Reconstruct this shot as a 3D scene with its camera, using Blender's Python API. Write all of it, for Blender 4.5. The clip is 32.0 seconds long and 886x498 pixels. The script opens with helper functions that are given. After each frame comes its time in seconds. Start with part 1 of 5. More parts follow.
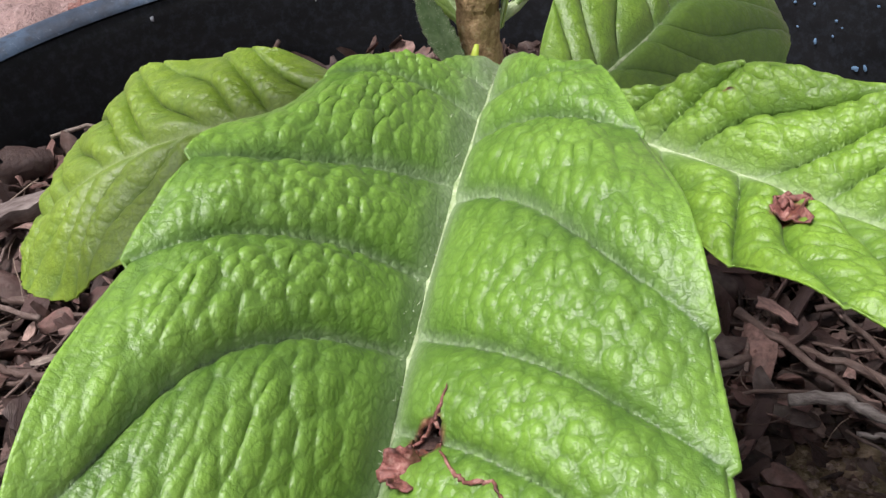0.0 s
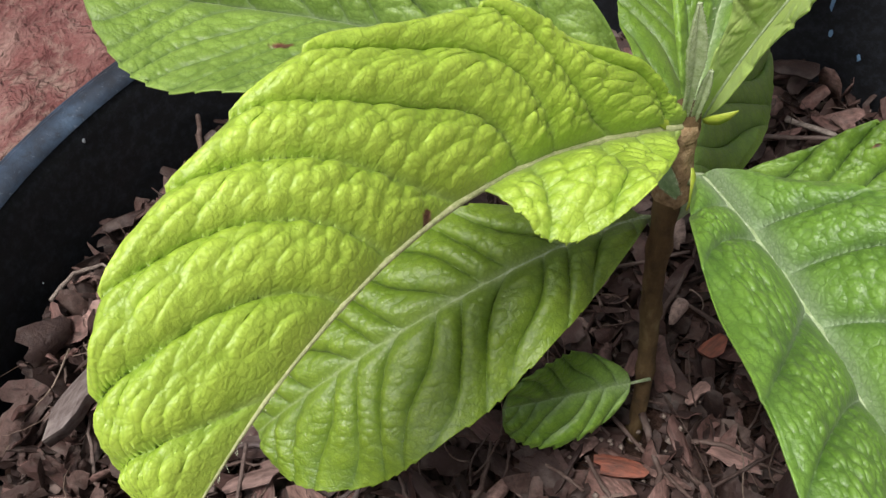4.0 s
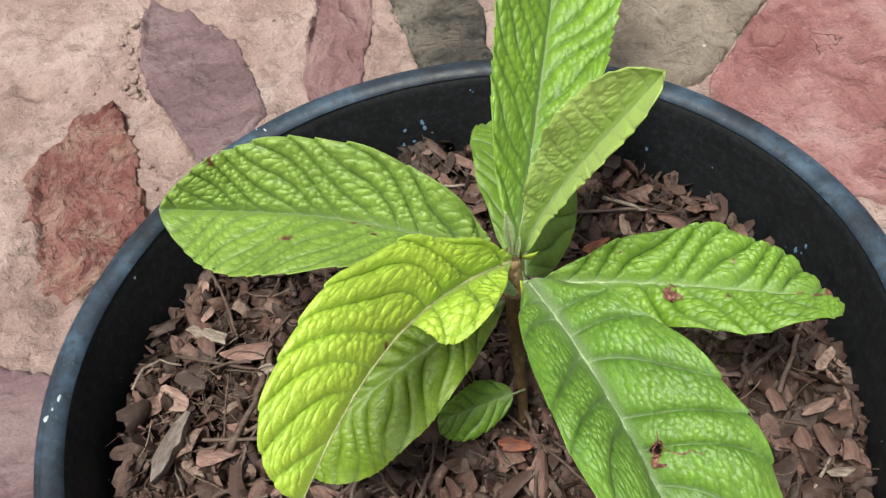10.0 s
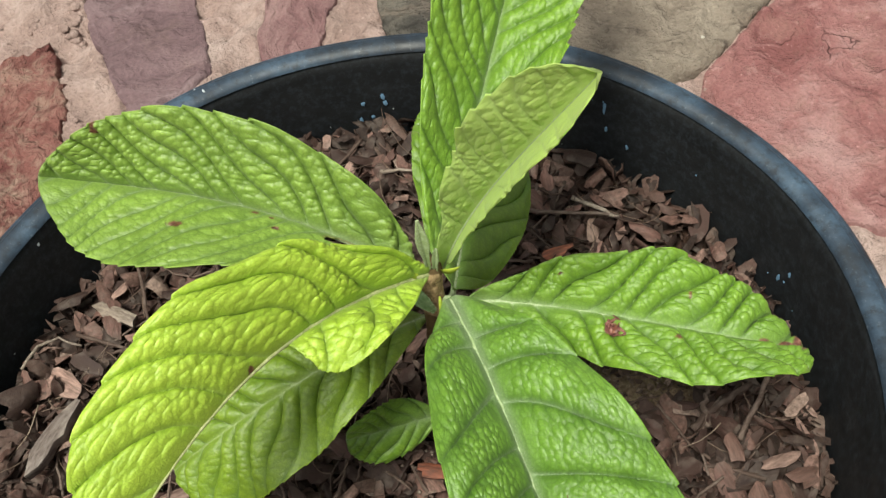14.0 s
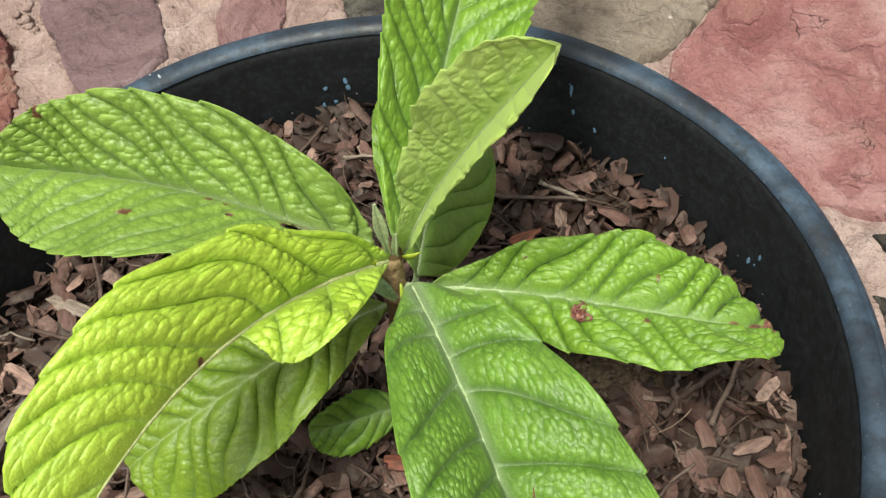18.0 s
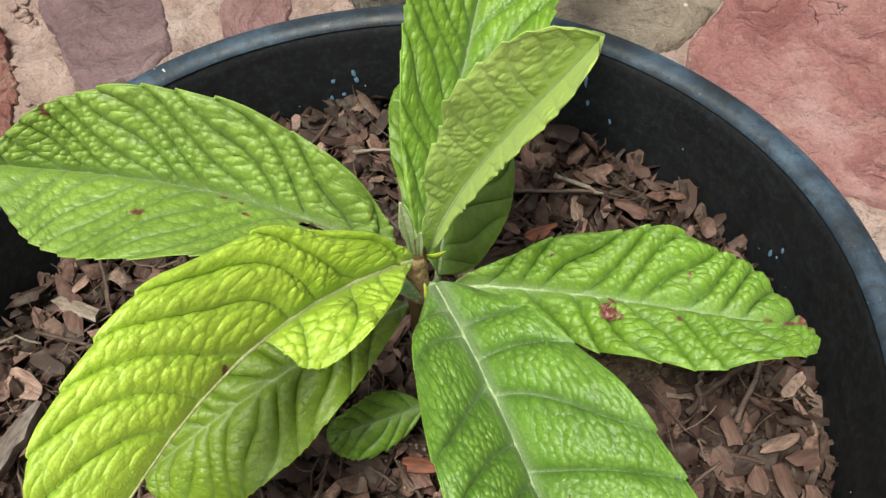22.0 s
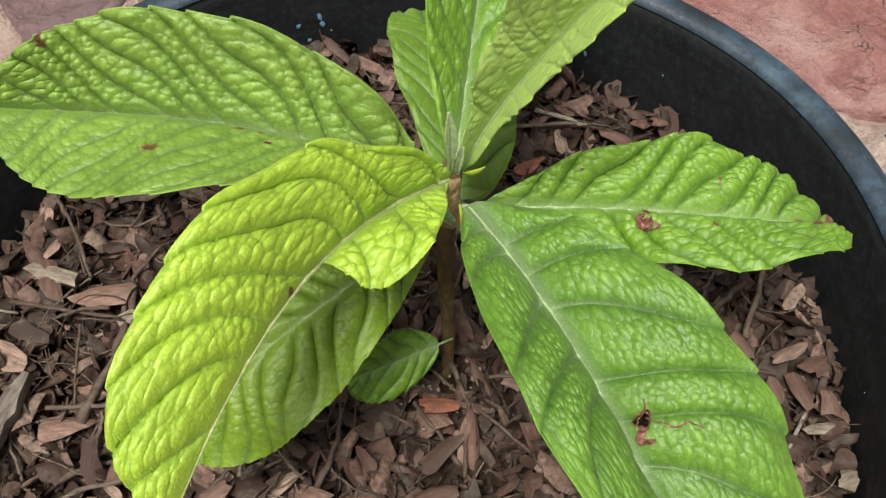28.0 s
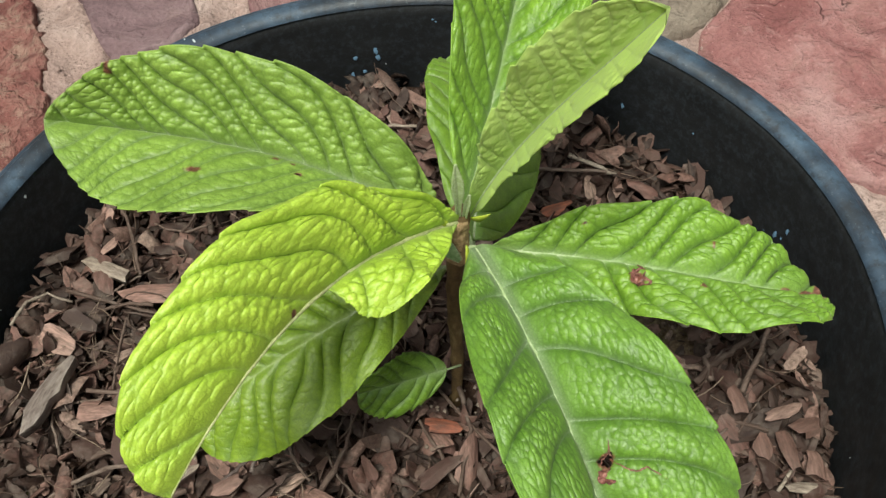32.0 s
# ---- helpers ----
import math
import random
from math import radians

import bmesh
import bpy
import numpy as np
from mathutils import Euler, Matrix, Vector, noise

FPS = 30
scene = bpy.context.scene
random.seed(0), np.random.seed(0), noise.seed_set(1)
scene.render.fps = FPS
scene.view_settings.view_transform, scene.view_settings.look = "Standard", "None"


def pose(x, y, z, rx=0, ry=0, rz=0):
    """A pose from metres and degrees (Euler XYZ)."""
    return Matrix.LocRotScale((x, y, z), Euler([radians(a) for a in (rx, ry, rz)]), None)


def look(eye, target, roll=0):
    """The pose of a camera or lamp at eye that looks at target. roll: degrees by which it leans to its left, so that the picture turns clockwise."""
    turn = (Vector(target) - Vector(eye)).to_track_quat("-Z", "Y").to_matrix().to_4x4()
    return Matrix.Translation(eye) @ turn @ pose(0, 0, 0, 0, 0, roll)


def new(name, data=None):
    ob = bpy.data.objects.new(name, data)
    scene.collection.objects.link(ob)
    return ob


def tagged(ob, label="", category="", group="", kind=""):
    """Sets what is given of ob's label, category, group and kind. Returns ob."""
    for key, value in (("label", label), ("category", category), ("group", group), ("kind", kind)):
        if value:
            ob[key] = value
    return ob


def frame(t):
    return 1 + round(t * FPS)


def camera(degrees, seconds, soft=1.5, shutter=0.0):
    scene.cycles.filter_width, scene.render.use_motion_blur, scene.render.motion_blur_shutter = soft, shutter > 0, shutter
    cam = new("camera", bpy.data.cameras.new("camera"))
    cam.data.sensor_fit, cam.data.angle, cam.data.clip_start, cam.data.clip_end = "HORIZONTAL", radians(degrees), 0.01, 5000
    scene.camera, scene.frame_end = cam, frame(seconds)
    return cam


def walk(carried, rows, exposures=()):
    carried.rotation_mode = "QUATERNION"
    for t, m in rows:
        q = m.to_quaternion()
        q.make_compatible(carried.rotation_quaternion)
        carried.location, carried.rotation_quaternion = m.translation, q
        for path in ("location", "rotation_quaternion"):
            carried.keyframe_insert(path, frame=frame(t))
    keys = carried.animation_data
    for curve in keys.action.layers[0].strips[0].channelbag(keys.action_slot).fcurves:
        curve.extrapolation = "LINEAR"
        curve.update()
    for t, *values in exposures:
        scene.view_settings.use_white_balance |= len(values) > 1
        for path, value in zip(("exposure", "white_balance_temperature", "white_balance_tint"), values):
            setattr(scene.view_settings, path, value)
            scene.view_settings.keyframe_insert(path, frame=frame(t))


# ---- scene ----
cam = camera(49.5, 32.0, soft=1.42)
PATH = [
    (0, (0.1001, -0.1661, 0.5630), (-0.2811, 0.4991, -0.0789), -6.77),
    (0.5, (0.0911, -0.1888, 0.5783), (-0.2163, 0.5047, -0.0733), -5.72),
    (1, (0.0925, -0.2010, 0.5766), (-0.1821, 0.5232, -0.0560), -4.20),
    (1.5, (0.0910, -0.1993, 0.5913), (-0.1543, 0.5215, -0.0571), -3.13),
    (2, (0.0855, -0.1927, 0.5981), (-0.1588, 0.5339, -0.0441), -3.28),
    (2.5, (0.0623, -0.1890, 0.6141), (-0.1844, 0.5375, -0.0274), -2.23),
    (4.5, (-0.0368, -0.1486, 0.6468), (0.0134, 0.4376, -0.1619), -8.56),
    (5, (-0.0112, -0.1265, 0.6495), (0.1085, 0.4400, -0.1658), -7.33),
    (5.5, (-0.0103, -0.1435, 0.6836), (0.0590, 0.4049, -0.1498), -12.15),
    (6, (-0.0185, -0.1614, 0.7155), (0.0465, 0.3592, -0.1359), -11.76),
    (6.5, (-0.0234, -0.1940, 0.7576), (0.0507, 0.3463, -0.0806), -11.08),
    (7, (-0.0275, -0.2240, 0.7923), (0.0575, 0.3591, -0.0157), -10.23),
    (7.5, (-0.0256, -0.2357, 0.8020), (0.0692, 0.3763, 0.0168), -10.06),
    (8, (-0.0416, -0.2563, 0.8324), (0.0660, 0.3656, 0.0567), -8.17),
    (8.5, (-0.0473, -0.2554, 0.8168), (0.0457, 0.3794, 0.0497), -9.68),
    (9, (-0.0434, -0.2744, 0.8406), (0.0477, 0.3455, 0.0611), -10.47),
    (9.5, (-0.0250, -0.2625, 0.8334), (0.0461, 0.3659, 0.0587), -7.78),
    (10, (-0.0180, -0.2595, 0.8215), (0.0074, 0.3587, 0.0359), -10.41),
    (10.5, (-0.0350, -0.2527, 0.8175), (0.0106, 0.3690, 0.0356), -13.86),
    (11, (-0.0597, -0.2539, 0.8133), (0.0678, 0.3303, 0.0118), -10.33),
    (11.5, (-0.0356, -0.2401, 0.8087), (0.0974, 0.3351, 0.0016), -6.79),
    (12, (-0.0306, -0.2464, 0.8087), (0.1307, 0.3394, 0.0144), -5.07),
    (12.5, (-0.0307, -0.2511, 0.8115), (0.1279, 0.3332, 0.0156), -9.63),
    (13, (-0.0308, -0.2543, 0.8020), (0.1191, 0.3367, 0.0093), -9.27),
    (13.5, (0.0303, -0.2354, 0.7941), (0.1050, 0.3606, -0.0054), -7.58),
    (14, (0.0279, -0.2149, 0.7800), (0.0273, 0.3767, -0.0262), -7.35),
    (14.5, (0.0161, -0.2052, 0.7711), (-0.0282, 0.3823, -0.0369), -15.81),
    (15, (0.0379, -0.1998, 0.7689), (0.0090, 0.3854, -0.0414), -10.57),
    (15.5, (0.0345, -0.2054, 0.7734), (0.0595, 0.3713, -0.0433), -8.01),
    (17.5, (0.0257, -0.2068, 0.7758), (0.0458, 0.3759, -0.0366), -5.83),
    (18, (0.0332, -0.2102, 0.7688), (0.0563, 0.3707, -0.0449), -6.19),
    (18.5, (0.0308, -0.2071, 0.7673), (0.0424, 0.3686, -0.0504), -5.91),
    (19, (0.0309, -0.2067, 0.7699), (0.0309, 0.3738, -0.0443), -8.25),
    (19.5, (0.0323, -0.2076, 0.7667), (0.0382, 0.3673, -0.0515), -7.39),
    (20, (0.0277, -0.2034, 0.7727), (0.0514, 0.3671, -0.0483), -7.98),
    (20.5, (0.0222, -0.2002, 0.7696), (0.0418, 0.3890, -0.0381), -7.58),
    (21, (0.0232, -0.1979, 0.7607), (0.0309, 0.3906, -0.0478), -8.02),
    (21.5, (0.0255, -0.1996, 0.7632), (0.0466, 0.3763, -0.0541), -7.05),
    (22, (0.0220, -0.1994, 0.7618), (0.0521, 0.3720, -0.0583), -6.20),
    (22.5, (0.0254, -0.1984, 0.7624), (0.0523, 0.3695, -0.0602), -6.72),
    (23, (0.0143, -0.1937, 0.7499), (0.0456, 0.3767, -0.0708), -5.75),
    (23.5, (0.0122, -0.1883, 0.7483), (0.0269, 0.3644, -0.0849), -6.88),
    (24, (0.0123, -0.1819, 0.7535), (0.0293, 0.3547, -0.0902), -7.74),
    (24.5, (0.0089, -0.1790, 0.7466), (0.0298, 0.3720, -0.0877), -6.71),
    (25, (0.0199, -0.1837, 0.7470), (0.0232, 0.3669, -0.0877), -7.08),
    (25.5, (0.0209, -0.1841, 0.7465), (0.0327, 0.3566, -0.0946), -7.12),
    (26, (0.0173, -0.1824, 0.7428), (0.0213, 0.3761, -0.0867), -8.75),
    (26.5, (0.0198, -0.1872, 0.7333), (0.0162, 0.3705, -0.0968), -7.53),
    (28.5, (-0.0384, -0.2019, 0.7432), (0.1163, 0.3262, -0.0917), 0.02),
    (29, (0.0069, -0.1616, 0.7389), (0.0936, 0.3765, -0.0995), 0.58),
    (29.5, (0.0243, -0.1453, 0.7234), (0.0113, 0.3941, -0.1185), -3.99),
    (30, (0.0279, -0.1496, 0.7188), (-0.0709, 0.3663, -0.1320), -12.26),
    (30.5, (0.0466, -0.1457, 0.7156), (-0.0815, 0.3498, -0.1435), -15.46),
    (31, (0.0420, -0.1551, 0.7258), (-0.0655, 0.3327, -0.1406), -12.89),
    (31.5, (0.0366, -0.1766, 0.7486), (-0.0267, 0.3503, -0.0990), -11.51),
    (32, (-0.0082, -0.2159, 0.7717), (0.0551, 0.3462, -0.0529), -1.80),

]
EXPOSURES = [(0.0, 0.33, 6250, 19), (1.0, 0.34, 6250, 19), (2.5, 0.32, 6350, 15), (4.5, -0.08, 6350, 15), (5.5, -0.10, 6400, 13), (6.2, 0.00, 6450, 12), (7.0, 0.10, 6550, 8), (8.0, 0.18, 6600, 5), (9.0, 0.23, 6600, 4), (10.0, 0.23, 6600, 4), (11.0, 0.12, 6600, 3), (12.0, 0.18, 6650, 2), (13.0, 0.19, 6750, 1),
             (15.0, 0.13, 6850, 1), (18.0, 0.26, 6850, 2), (21.0, 0.23, 6900, 1), (24.0, 0.12, 6900, 1), (26.5, 0.13, 6900, 1), (30.0, 0.06, 6750, 0), (32.0, 0.13, 6750, 0)]
walk(cam, [(t, look(eye, target, roll)) for t, eye, target, roll in PATH], EXPOSURES)

# ---- light: a bright overcast sky, with a soft high sun behind the clouds ----
SUN_AZ, SUN_EL = radians(215.0), radians(68.0)
world = bpy.data.worlds.new("overcast_sky")
scene.world = world
world.use_nodes = True
wn, wl = world.node_tree.nodes, world.node_tree.links
sky = wn.new("ShaderNodeTexSky")
sky.sky_type, sky.sun_disc = "NISHITA", False
sky.sun_elevation, sky.sun_rotation = SUN_EL, SUN_AZ
sky.air_density, sky.dust_density, sky.ozone_density = 1.0, 4.0, 0.6
haze = wn.new("ShaderNodeHueSaturation")
haze.inputs["Saturation"].default_value = 0.12
wl.new(sky.outputs[0], haze.inputs["Color"])
wl.new(haze.outputs[0], wn["Background"].inputs["Color"])
wn["Background"].inputs["Strength"].default_value = 0.105
sun = new("sun", bpy.data.lights.new("sun", "SUN"))
sun.data.energy, sun.data.angle, sun.data.color = 4.0, radians(15), (1.0, 0.97, 0.92)
sun.matrix_world = look((0, 0, 0), (-math.sin(SUN_AZ) * math.cos(SUN_EL), -math.cos(SUN_AZ) * math.cos(SUN_EL), -math.sin(SUN_EL)))

# ---- materials ----


class Nodes:
    """A small builder for node materials."""

    def __init__(self, name):
        self.mat = bpy.data.materials.new(name)
        self.mat.use_nodes = True
        self.tree = self.mat.node_tree
        self.bsdf = self.tree.nodes["Principled BSDF"]
        self.out = self.tree.nodes["Material Output"]
        self.pos = self.add("ShaderNodeTexCoord").outputs["Object"]

    def add(self, kind, **values):
        node = self.tree.nodes.new(kind)
        for key, value in values.items():
            node.inputs[key.replace("_", " ")].default_value = value
        return node

    def link(self, a, b):
        self.tree.links.new(a, b)
        return b

    def noise(self, scale, detail=4.0, rough=0.55, where=None, stretch=None):
        node = self.add("ShaderNodeTexNoise", Scale=scale, Detail=detail, Roughness=rough)
        where = where or self.pos
        if stretch:
            mapping = self.add("ShaderNodeMapping", Scale=stretch)
            self.link(where, mapping.inputs["Vector"])
            where = mapping.outputs[0]
        self.link(where, node.inputs["Vector"])
        return node.outputs["Fac"]

    def cells(self, scale, feature="F1"):
        node = self.add("ShaderNodeTexVoronoi", Scale=scale)
        node.feature = feature
        self.link(self.pos, node.inputs["Vector"])
        return node.outputs["Distance"]

    def ramp(self, fac, *stops):
        node = self.add("ShaderNodeValToRGB")
        while len(node.color_ramp.elements) < len(stops):
            node.color_ramp.elements.new(0.5)
        for element, (at, colour) in zip(node.color_ramp.elements, stops):
            element.position = at
            element.color = (*colour, 1) if isinstance(colour, tuple) else (colour, colour, colour, 1)
        self.link(fac, node.inputs["Fac"])
        return node.outputs["Color"]

    def mix(self, fac, a, b, blend="MIX"):
        node = self.tree.nodes.new("ShaderNodeMix")
        node.data_type, node.blend_type = "RGBA", blend
        for socket, value in ((node.inputs["Factor"], fac), (node.inputs[6], a), (node.inputs[7], b)):
            if isinstance(value, bpy.types.NodeSocket):
                self.link(value, socket)
            elif isinstance(value, tuple):
                socket.default_value = (*value, 1)
            else:
                socket.default_value = value
        return node.outputs[2]

    def maths(self, op, a, b=0.0):
        node = self.tree.nodes.new("ShaderNodeMath")
        node.operation = op
        for socket, value in zip(node.inputs, (a, b)):
            if isinstance(value, bpy.types.NodeSocket):
                self.link(value, socket)
            else:
                socket.default_value = value
        return node.outputs[0]

    def attribute(self, name):
        node = self.add("ShaderNodeAttribute")
        node.attribute_name = name
        return node.outputs["Fac"]

    def bump(self, height, distance, strength=1.0, under=None):
        node = self.add("ShaderNodeBump", Strength=strength, Distance=distance)
        self.link(height, node.inputs["Height"])
        if under is not None:
            self.link(under, node.inputs["Normal"])
        return node.outputs["Normal"]

    def finish(self, colour, rough=0.6, normal=None, specular=0.5):
        for socket, value in (("Base Color", colour), ("Roughness", rough), ("Normal", normal), ("Specular IOR Level", specular)):
            if isinstance(value, bpy.types.NodeSocket):
                self.link(value, self.bsdf.inputs[socket])
            elif value is not None:
                self.bsdf.inputs[socket].default_value = (*value, 1) if isinstance(value, tuple) else value
        return self.mat


def leaf_material(name, dark, light, vein, gloss=0.38, dull=0.0, thin_share=0.25):
    """Quilted leaf: shading painted in, dark in hollows and light on swollen tops; dark fine net, pale downy veins,
    brown dead spots.
    """
    m = Nodes(name)
    blotch = m.noise(28.0, 3.0)
    fine = m.noise(900.0, 3.0, 0.6)
    pad_shade = m.attribute("pad_shade")
    tone = m.mix(m.ramp(pad_shade, (0.20, 0.0), (0.82, 1.0)), dark, light)
    tone = m.mix(m.maths("MULTIPLY", m.ramp(blotch, (0.35, 0.0), (0.7, 1.0)), 0.35), tone, dark)
    tone = m.mix(m.maths("MULTIPLY", fine, 0.25), tone, light)
    fuzz = m.ramp(m.noise(1500.0, 3.0, 0.6), (0.30, 0.5), (0.62, 1.0))
    tone = m.mix(m.maths("MULTIPLY", m.attribute("vein"), fuzz), tone, vein)
    tone = m.mix(m.attribute("rim"), tone, tuple(min(1, 1.25 * v) for v in light))
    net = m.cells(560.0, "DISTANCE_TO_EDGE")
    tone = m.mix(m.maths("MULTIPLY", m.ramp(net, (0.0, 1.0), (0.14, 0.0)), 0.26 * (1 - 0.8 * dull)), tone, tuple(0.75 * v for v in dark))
    brown = m.ramp(m.noise(620.0, 4.0), (0.3, (0.040, 0.012, 0.010)), (0.55, (0.20, 0.062, 0.042)), (0.75, (0.42, 0.24, 0.15)))
    dead = m.attribute("dead")
    tone = m.mix(dead, tone, brown)
    normal = m.bump(m.ramp(net, (0.0, 0.0), (0.26, 1.0)), 0.00009, 0.7)
    normal = m.bump(m.noise(520.0, 3.0, 0.5), 0.00024, 0.8, normal)
    normal = m.bump(m.noise(1800.0, 3.0, 0.6), 0.00022, 0.8, normal)
    rough = m.maths("ADD", m.maths("MULTIPLY", m.noise(240.0, 4.0), 0.34), gloss - 0.13)
    rough = m.maths("ADD", rough, m.maths("MULTIPLY", m.attribute("vein"), 0.3))
    mat = m.finish(tone, rough, normal, 0.78 - 0.60 * dull)
    m.bsdf.inputs["Sheen Weight"].default_value = 0.05 + 0.15 * dull
    m.bsdf.inputs["Sheen Roughness"].default_value = 0.4
    thin = m.add("ShaderNodeBsdfTranslucent")
    m.link(m.mix(0.35, tone, (0.35, 0.55, 0.03), "MIX"), thin.inputs["Color"])
    both = m.add("ShaderNodeMixShader", Fac=thin_share)
    m.link(m.bsdf.outputs[0], both.inputs[1])
    m.link(thin.outputs[0], both.inputs[2])
    m.link(both.outputs[0], m.out.inputs["Surface"])
    return mat


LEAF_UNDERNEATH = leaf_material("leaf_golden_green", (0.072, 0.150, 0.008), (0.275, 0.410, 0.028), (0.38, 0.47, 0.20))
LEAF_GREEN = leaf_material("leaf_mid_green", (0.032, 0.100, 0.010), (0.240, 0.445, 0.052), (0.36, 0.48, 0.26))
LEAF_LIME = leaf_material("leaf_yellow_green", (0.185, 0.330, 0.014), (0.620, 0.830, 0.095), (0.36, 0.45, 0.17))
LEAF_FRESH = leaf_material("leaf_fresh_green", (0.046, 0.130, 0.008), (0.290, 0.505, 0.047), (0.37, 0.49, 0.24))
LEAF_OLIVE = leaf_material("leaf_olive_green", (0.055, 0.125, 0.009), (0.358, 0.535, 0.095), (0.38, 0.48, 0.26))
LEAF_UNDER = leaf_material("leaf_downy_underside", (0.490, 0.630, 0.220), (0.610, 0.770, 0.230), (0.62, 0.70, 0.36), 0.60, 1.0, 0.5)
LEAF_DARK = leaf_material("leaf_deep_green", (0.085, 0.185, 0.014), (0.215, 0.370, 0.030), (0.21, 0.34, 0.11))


def rib_material(name="downy_midrib", low=(0.25, 0.34, 0.15), high=(0.46, 0.53, 0.33)):
    m = Nodes(name)
    tone = m.ramp(m.noise(700.0, 4.0), (0.3, low), (0.7, high))
    return m.finish(tone, 0.85, m.bump(m.noise(2200.0, 3.0), 0.0003, 0.8), 0.2)


def bark_stem_material():
    m = Nodes("young_stem_bark")
    tone = m.ramp(m.noise(260.0, 5.0, 0.6, stretch=(1, 1, 0.35)), (0.25, (0.045, 0.028, 0.013)), (0.55, (0.125, 0.080, 0.034)), (0.8, (0.24, 0.18, 0.085)))
    return m.finish(tone, 0.8, m.bump(m.noise(900.0, 5.0), 0.0005, 0.8), 0.25)


def bud_material():
    m = Nodes("woolly_bud")
    tone = m.ramp(m.noise(900.0, 4.0), (0.3, (0.26, 0.34, 0.15)), (0.7, (0.48, 0.55, 0.34)))
    return m.finish(tone, 0.95, m.bump(m.noise(2600.0, 3.0), 0.0004, 0.9), 0.1)


def shoot_material():
    m = Nodes("fresh_stipule")
    return m.finish(m.ramp(m.noise(400.0), (0.3, (0.25, 0.36, 0.03)), (0.7, (0.42, 0.46, 0.06))), 0.5, None, 0.4)


def plastic_material(name, base, worn, scuffs, gloss):
    m = Nodes(name)
    streak = m.noise(30.0, 6.0, 0.65, stretch=(1, 1, 3.0))
    dust = m.ramp(m.noise(260.0, 6.0, 0.75), (0.47, 0.0), (0.66, 1.0))
    tone = m.mix(m.maths("MULTIPLY", m.ramp(streak, (0.38, 0.0), (0.66, 1.0)), scuffs), base, worn)
    tone = m.mix(m.maths("MULTIPLY", dust, 0.45 * scuffs * scuffs), tone, (0.12, 0.155, 0.20))
    rough = m.ramp(m.noise(60.0, 5.0), (0.3, 0.5), (0.75, 0.75))
    return m.finish(tone, rough, m.bump(m.noise(700.0, 4.0), 0.0002, 0.5), gloss)


def rim_material():
    """Black plastic bleached blue-grey by the sun, scuffed dark along the rim and dusted with pale specks."""
    m = Nodes("sun_faded_rim_plastic")
    bleach = m.noise(22.0, 6.0, 0.65)
    tone = m.ramp(bleach, (0.38, (0.010, 0.014, 0.021)), (0.52, (0.024, 0.040, 0.064)), (0.70, (0.060, 0.100, 0.152)))
    scuff = m.ramp(m.noise(190.0, 6.0, 0.75), (0.36, 1.0), (0.50, 0.0))
    tone = m.mix(m.maths("MULTIPLY", scuff, 0.70), tone, (0.012, 0.016, 0.022))
    specks = m.ramp(m.noise(420.0, 5.0, 0.8), (0.60, 0.0), (0.70, 1.0))
    tone = m.mix(m.maths("MULTIPLY", specks, 0.5), tone, (0.19, 0.22, 0.25))
    rough = m.ramp(m.noise(70.0, 5.0, 0.7), (0.3, 0.36), (0.75, 0.68))
    normal = m.bump(m.noise(60.0, 4.0), 0.0008, 0.6)
    return m.finish(tone, rough, m.bump(m.noise(520.0, 4.0), 0.0003, 0.7, normal), 0.5)


POT_BLACK = plastic_material("black_plastic", (0.0075, 0.008, 0.009), (0.017, 0.018, 0.020), 0.45, 0.22)
POT_RIM = rim_material()


def plain_paint(name, colour, rough=0.5):
    m = Nodes(name)
    return m.finish(m.mix(m.maths("MULTIPLY", m.noise(500.0), 0.4), colour, tuple(0.6 * v for v in colour)), rough)


BLUE_PAINT = plain_paint("dried_blue_paint", (0.13, 0.235, 0.36))
WHITE_STONE = plain_paint("white_stone_chip", (0.50, 0.46, 0.40), 0.8)
WHITE_PAINT = plain_paint("dried_white_paint", (0.46, 0.50, 0.53))


def litter_material(name, island, stops, grey=0.25):
    """Dry bark flakes and leaf scraps, each piece with a tone of its own."""
    m = Nodes(name)
    if island:
        pick = m.add("ShaderNodeNewGeometry").outputs["Random Per Island"]
    else:
        pick = m.add("ShaderNodeObjectInfo").outputs["Random"]
    tone = m.ramp(pick, *stops)
    grain = m.noise(420.0, 6.0, 0.7) if island else m.noise(520.0, 6.0, 0.7, stretch=(0.22, 1, 1))
    tone = m.mix(m.ramp(grain, (0.35, 0.85), (0.68, 0.05)), tone, (0.050, 0.028, 0.020), "MIX")
    tone = m.mix(m.maths("MULTIPLY", m.ramp(m.noise(120.0, 4.0), (0.5, 0.0), (0.75, 1.0)), grey), tone, (0.34, 0.29, 0.25))
    return m.finish(tone, 0.62, m.bump(grain, 0.0011, 0.9), 0.4)


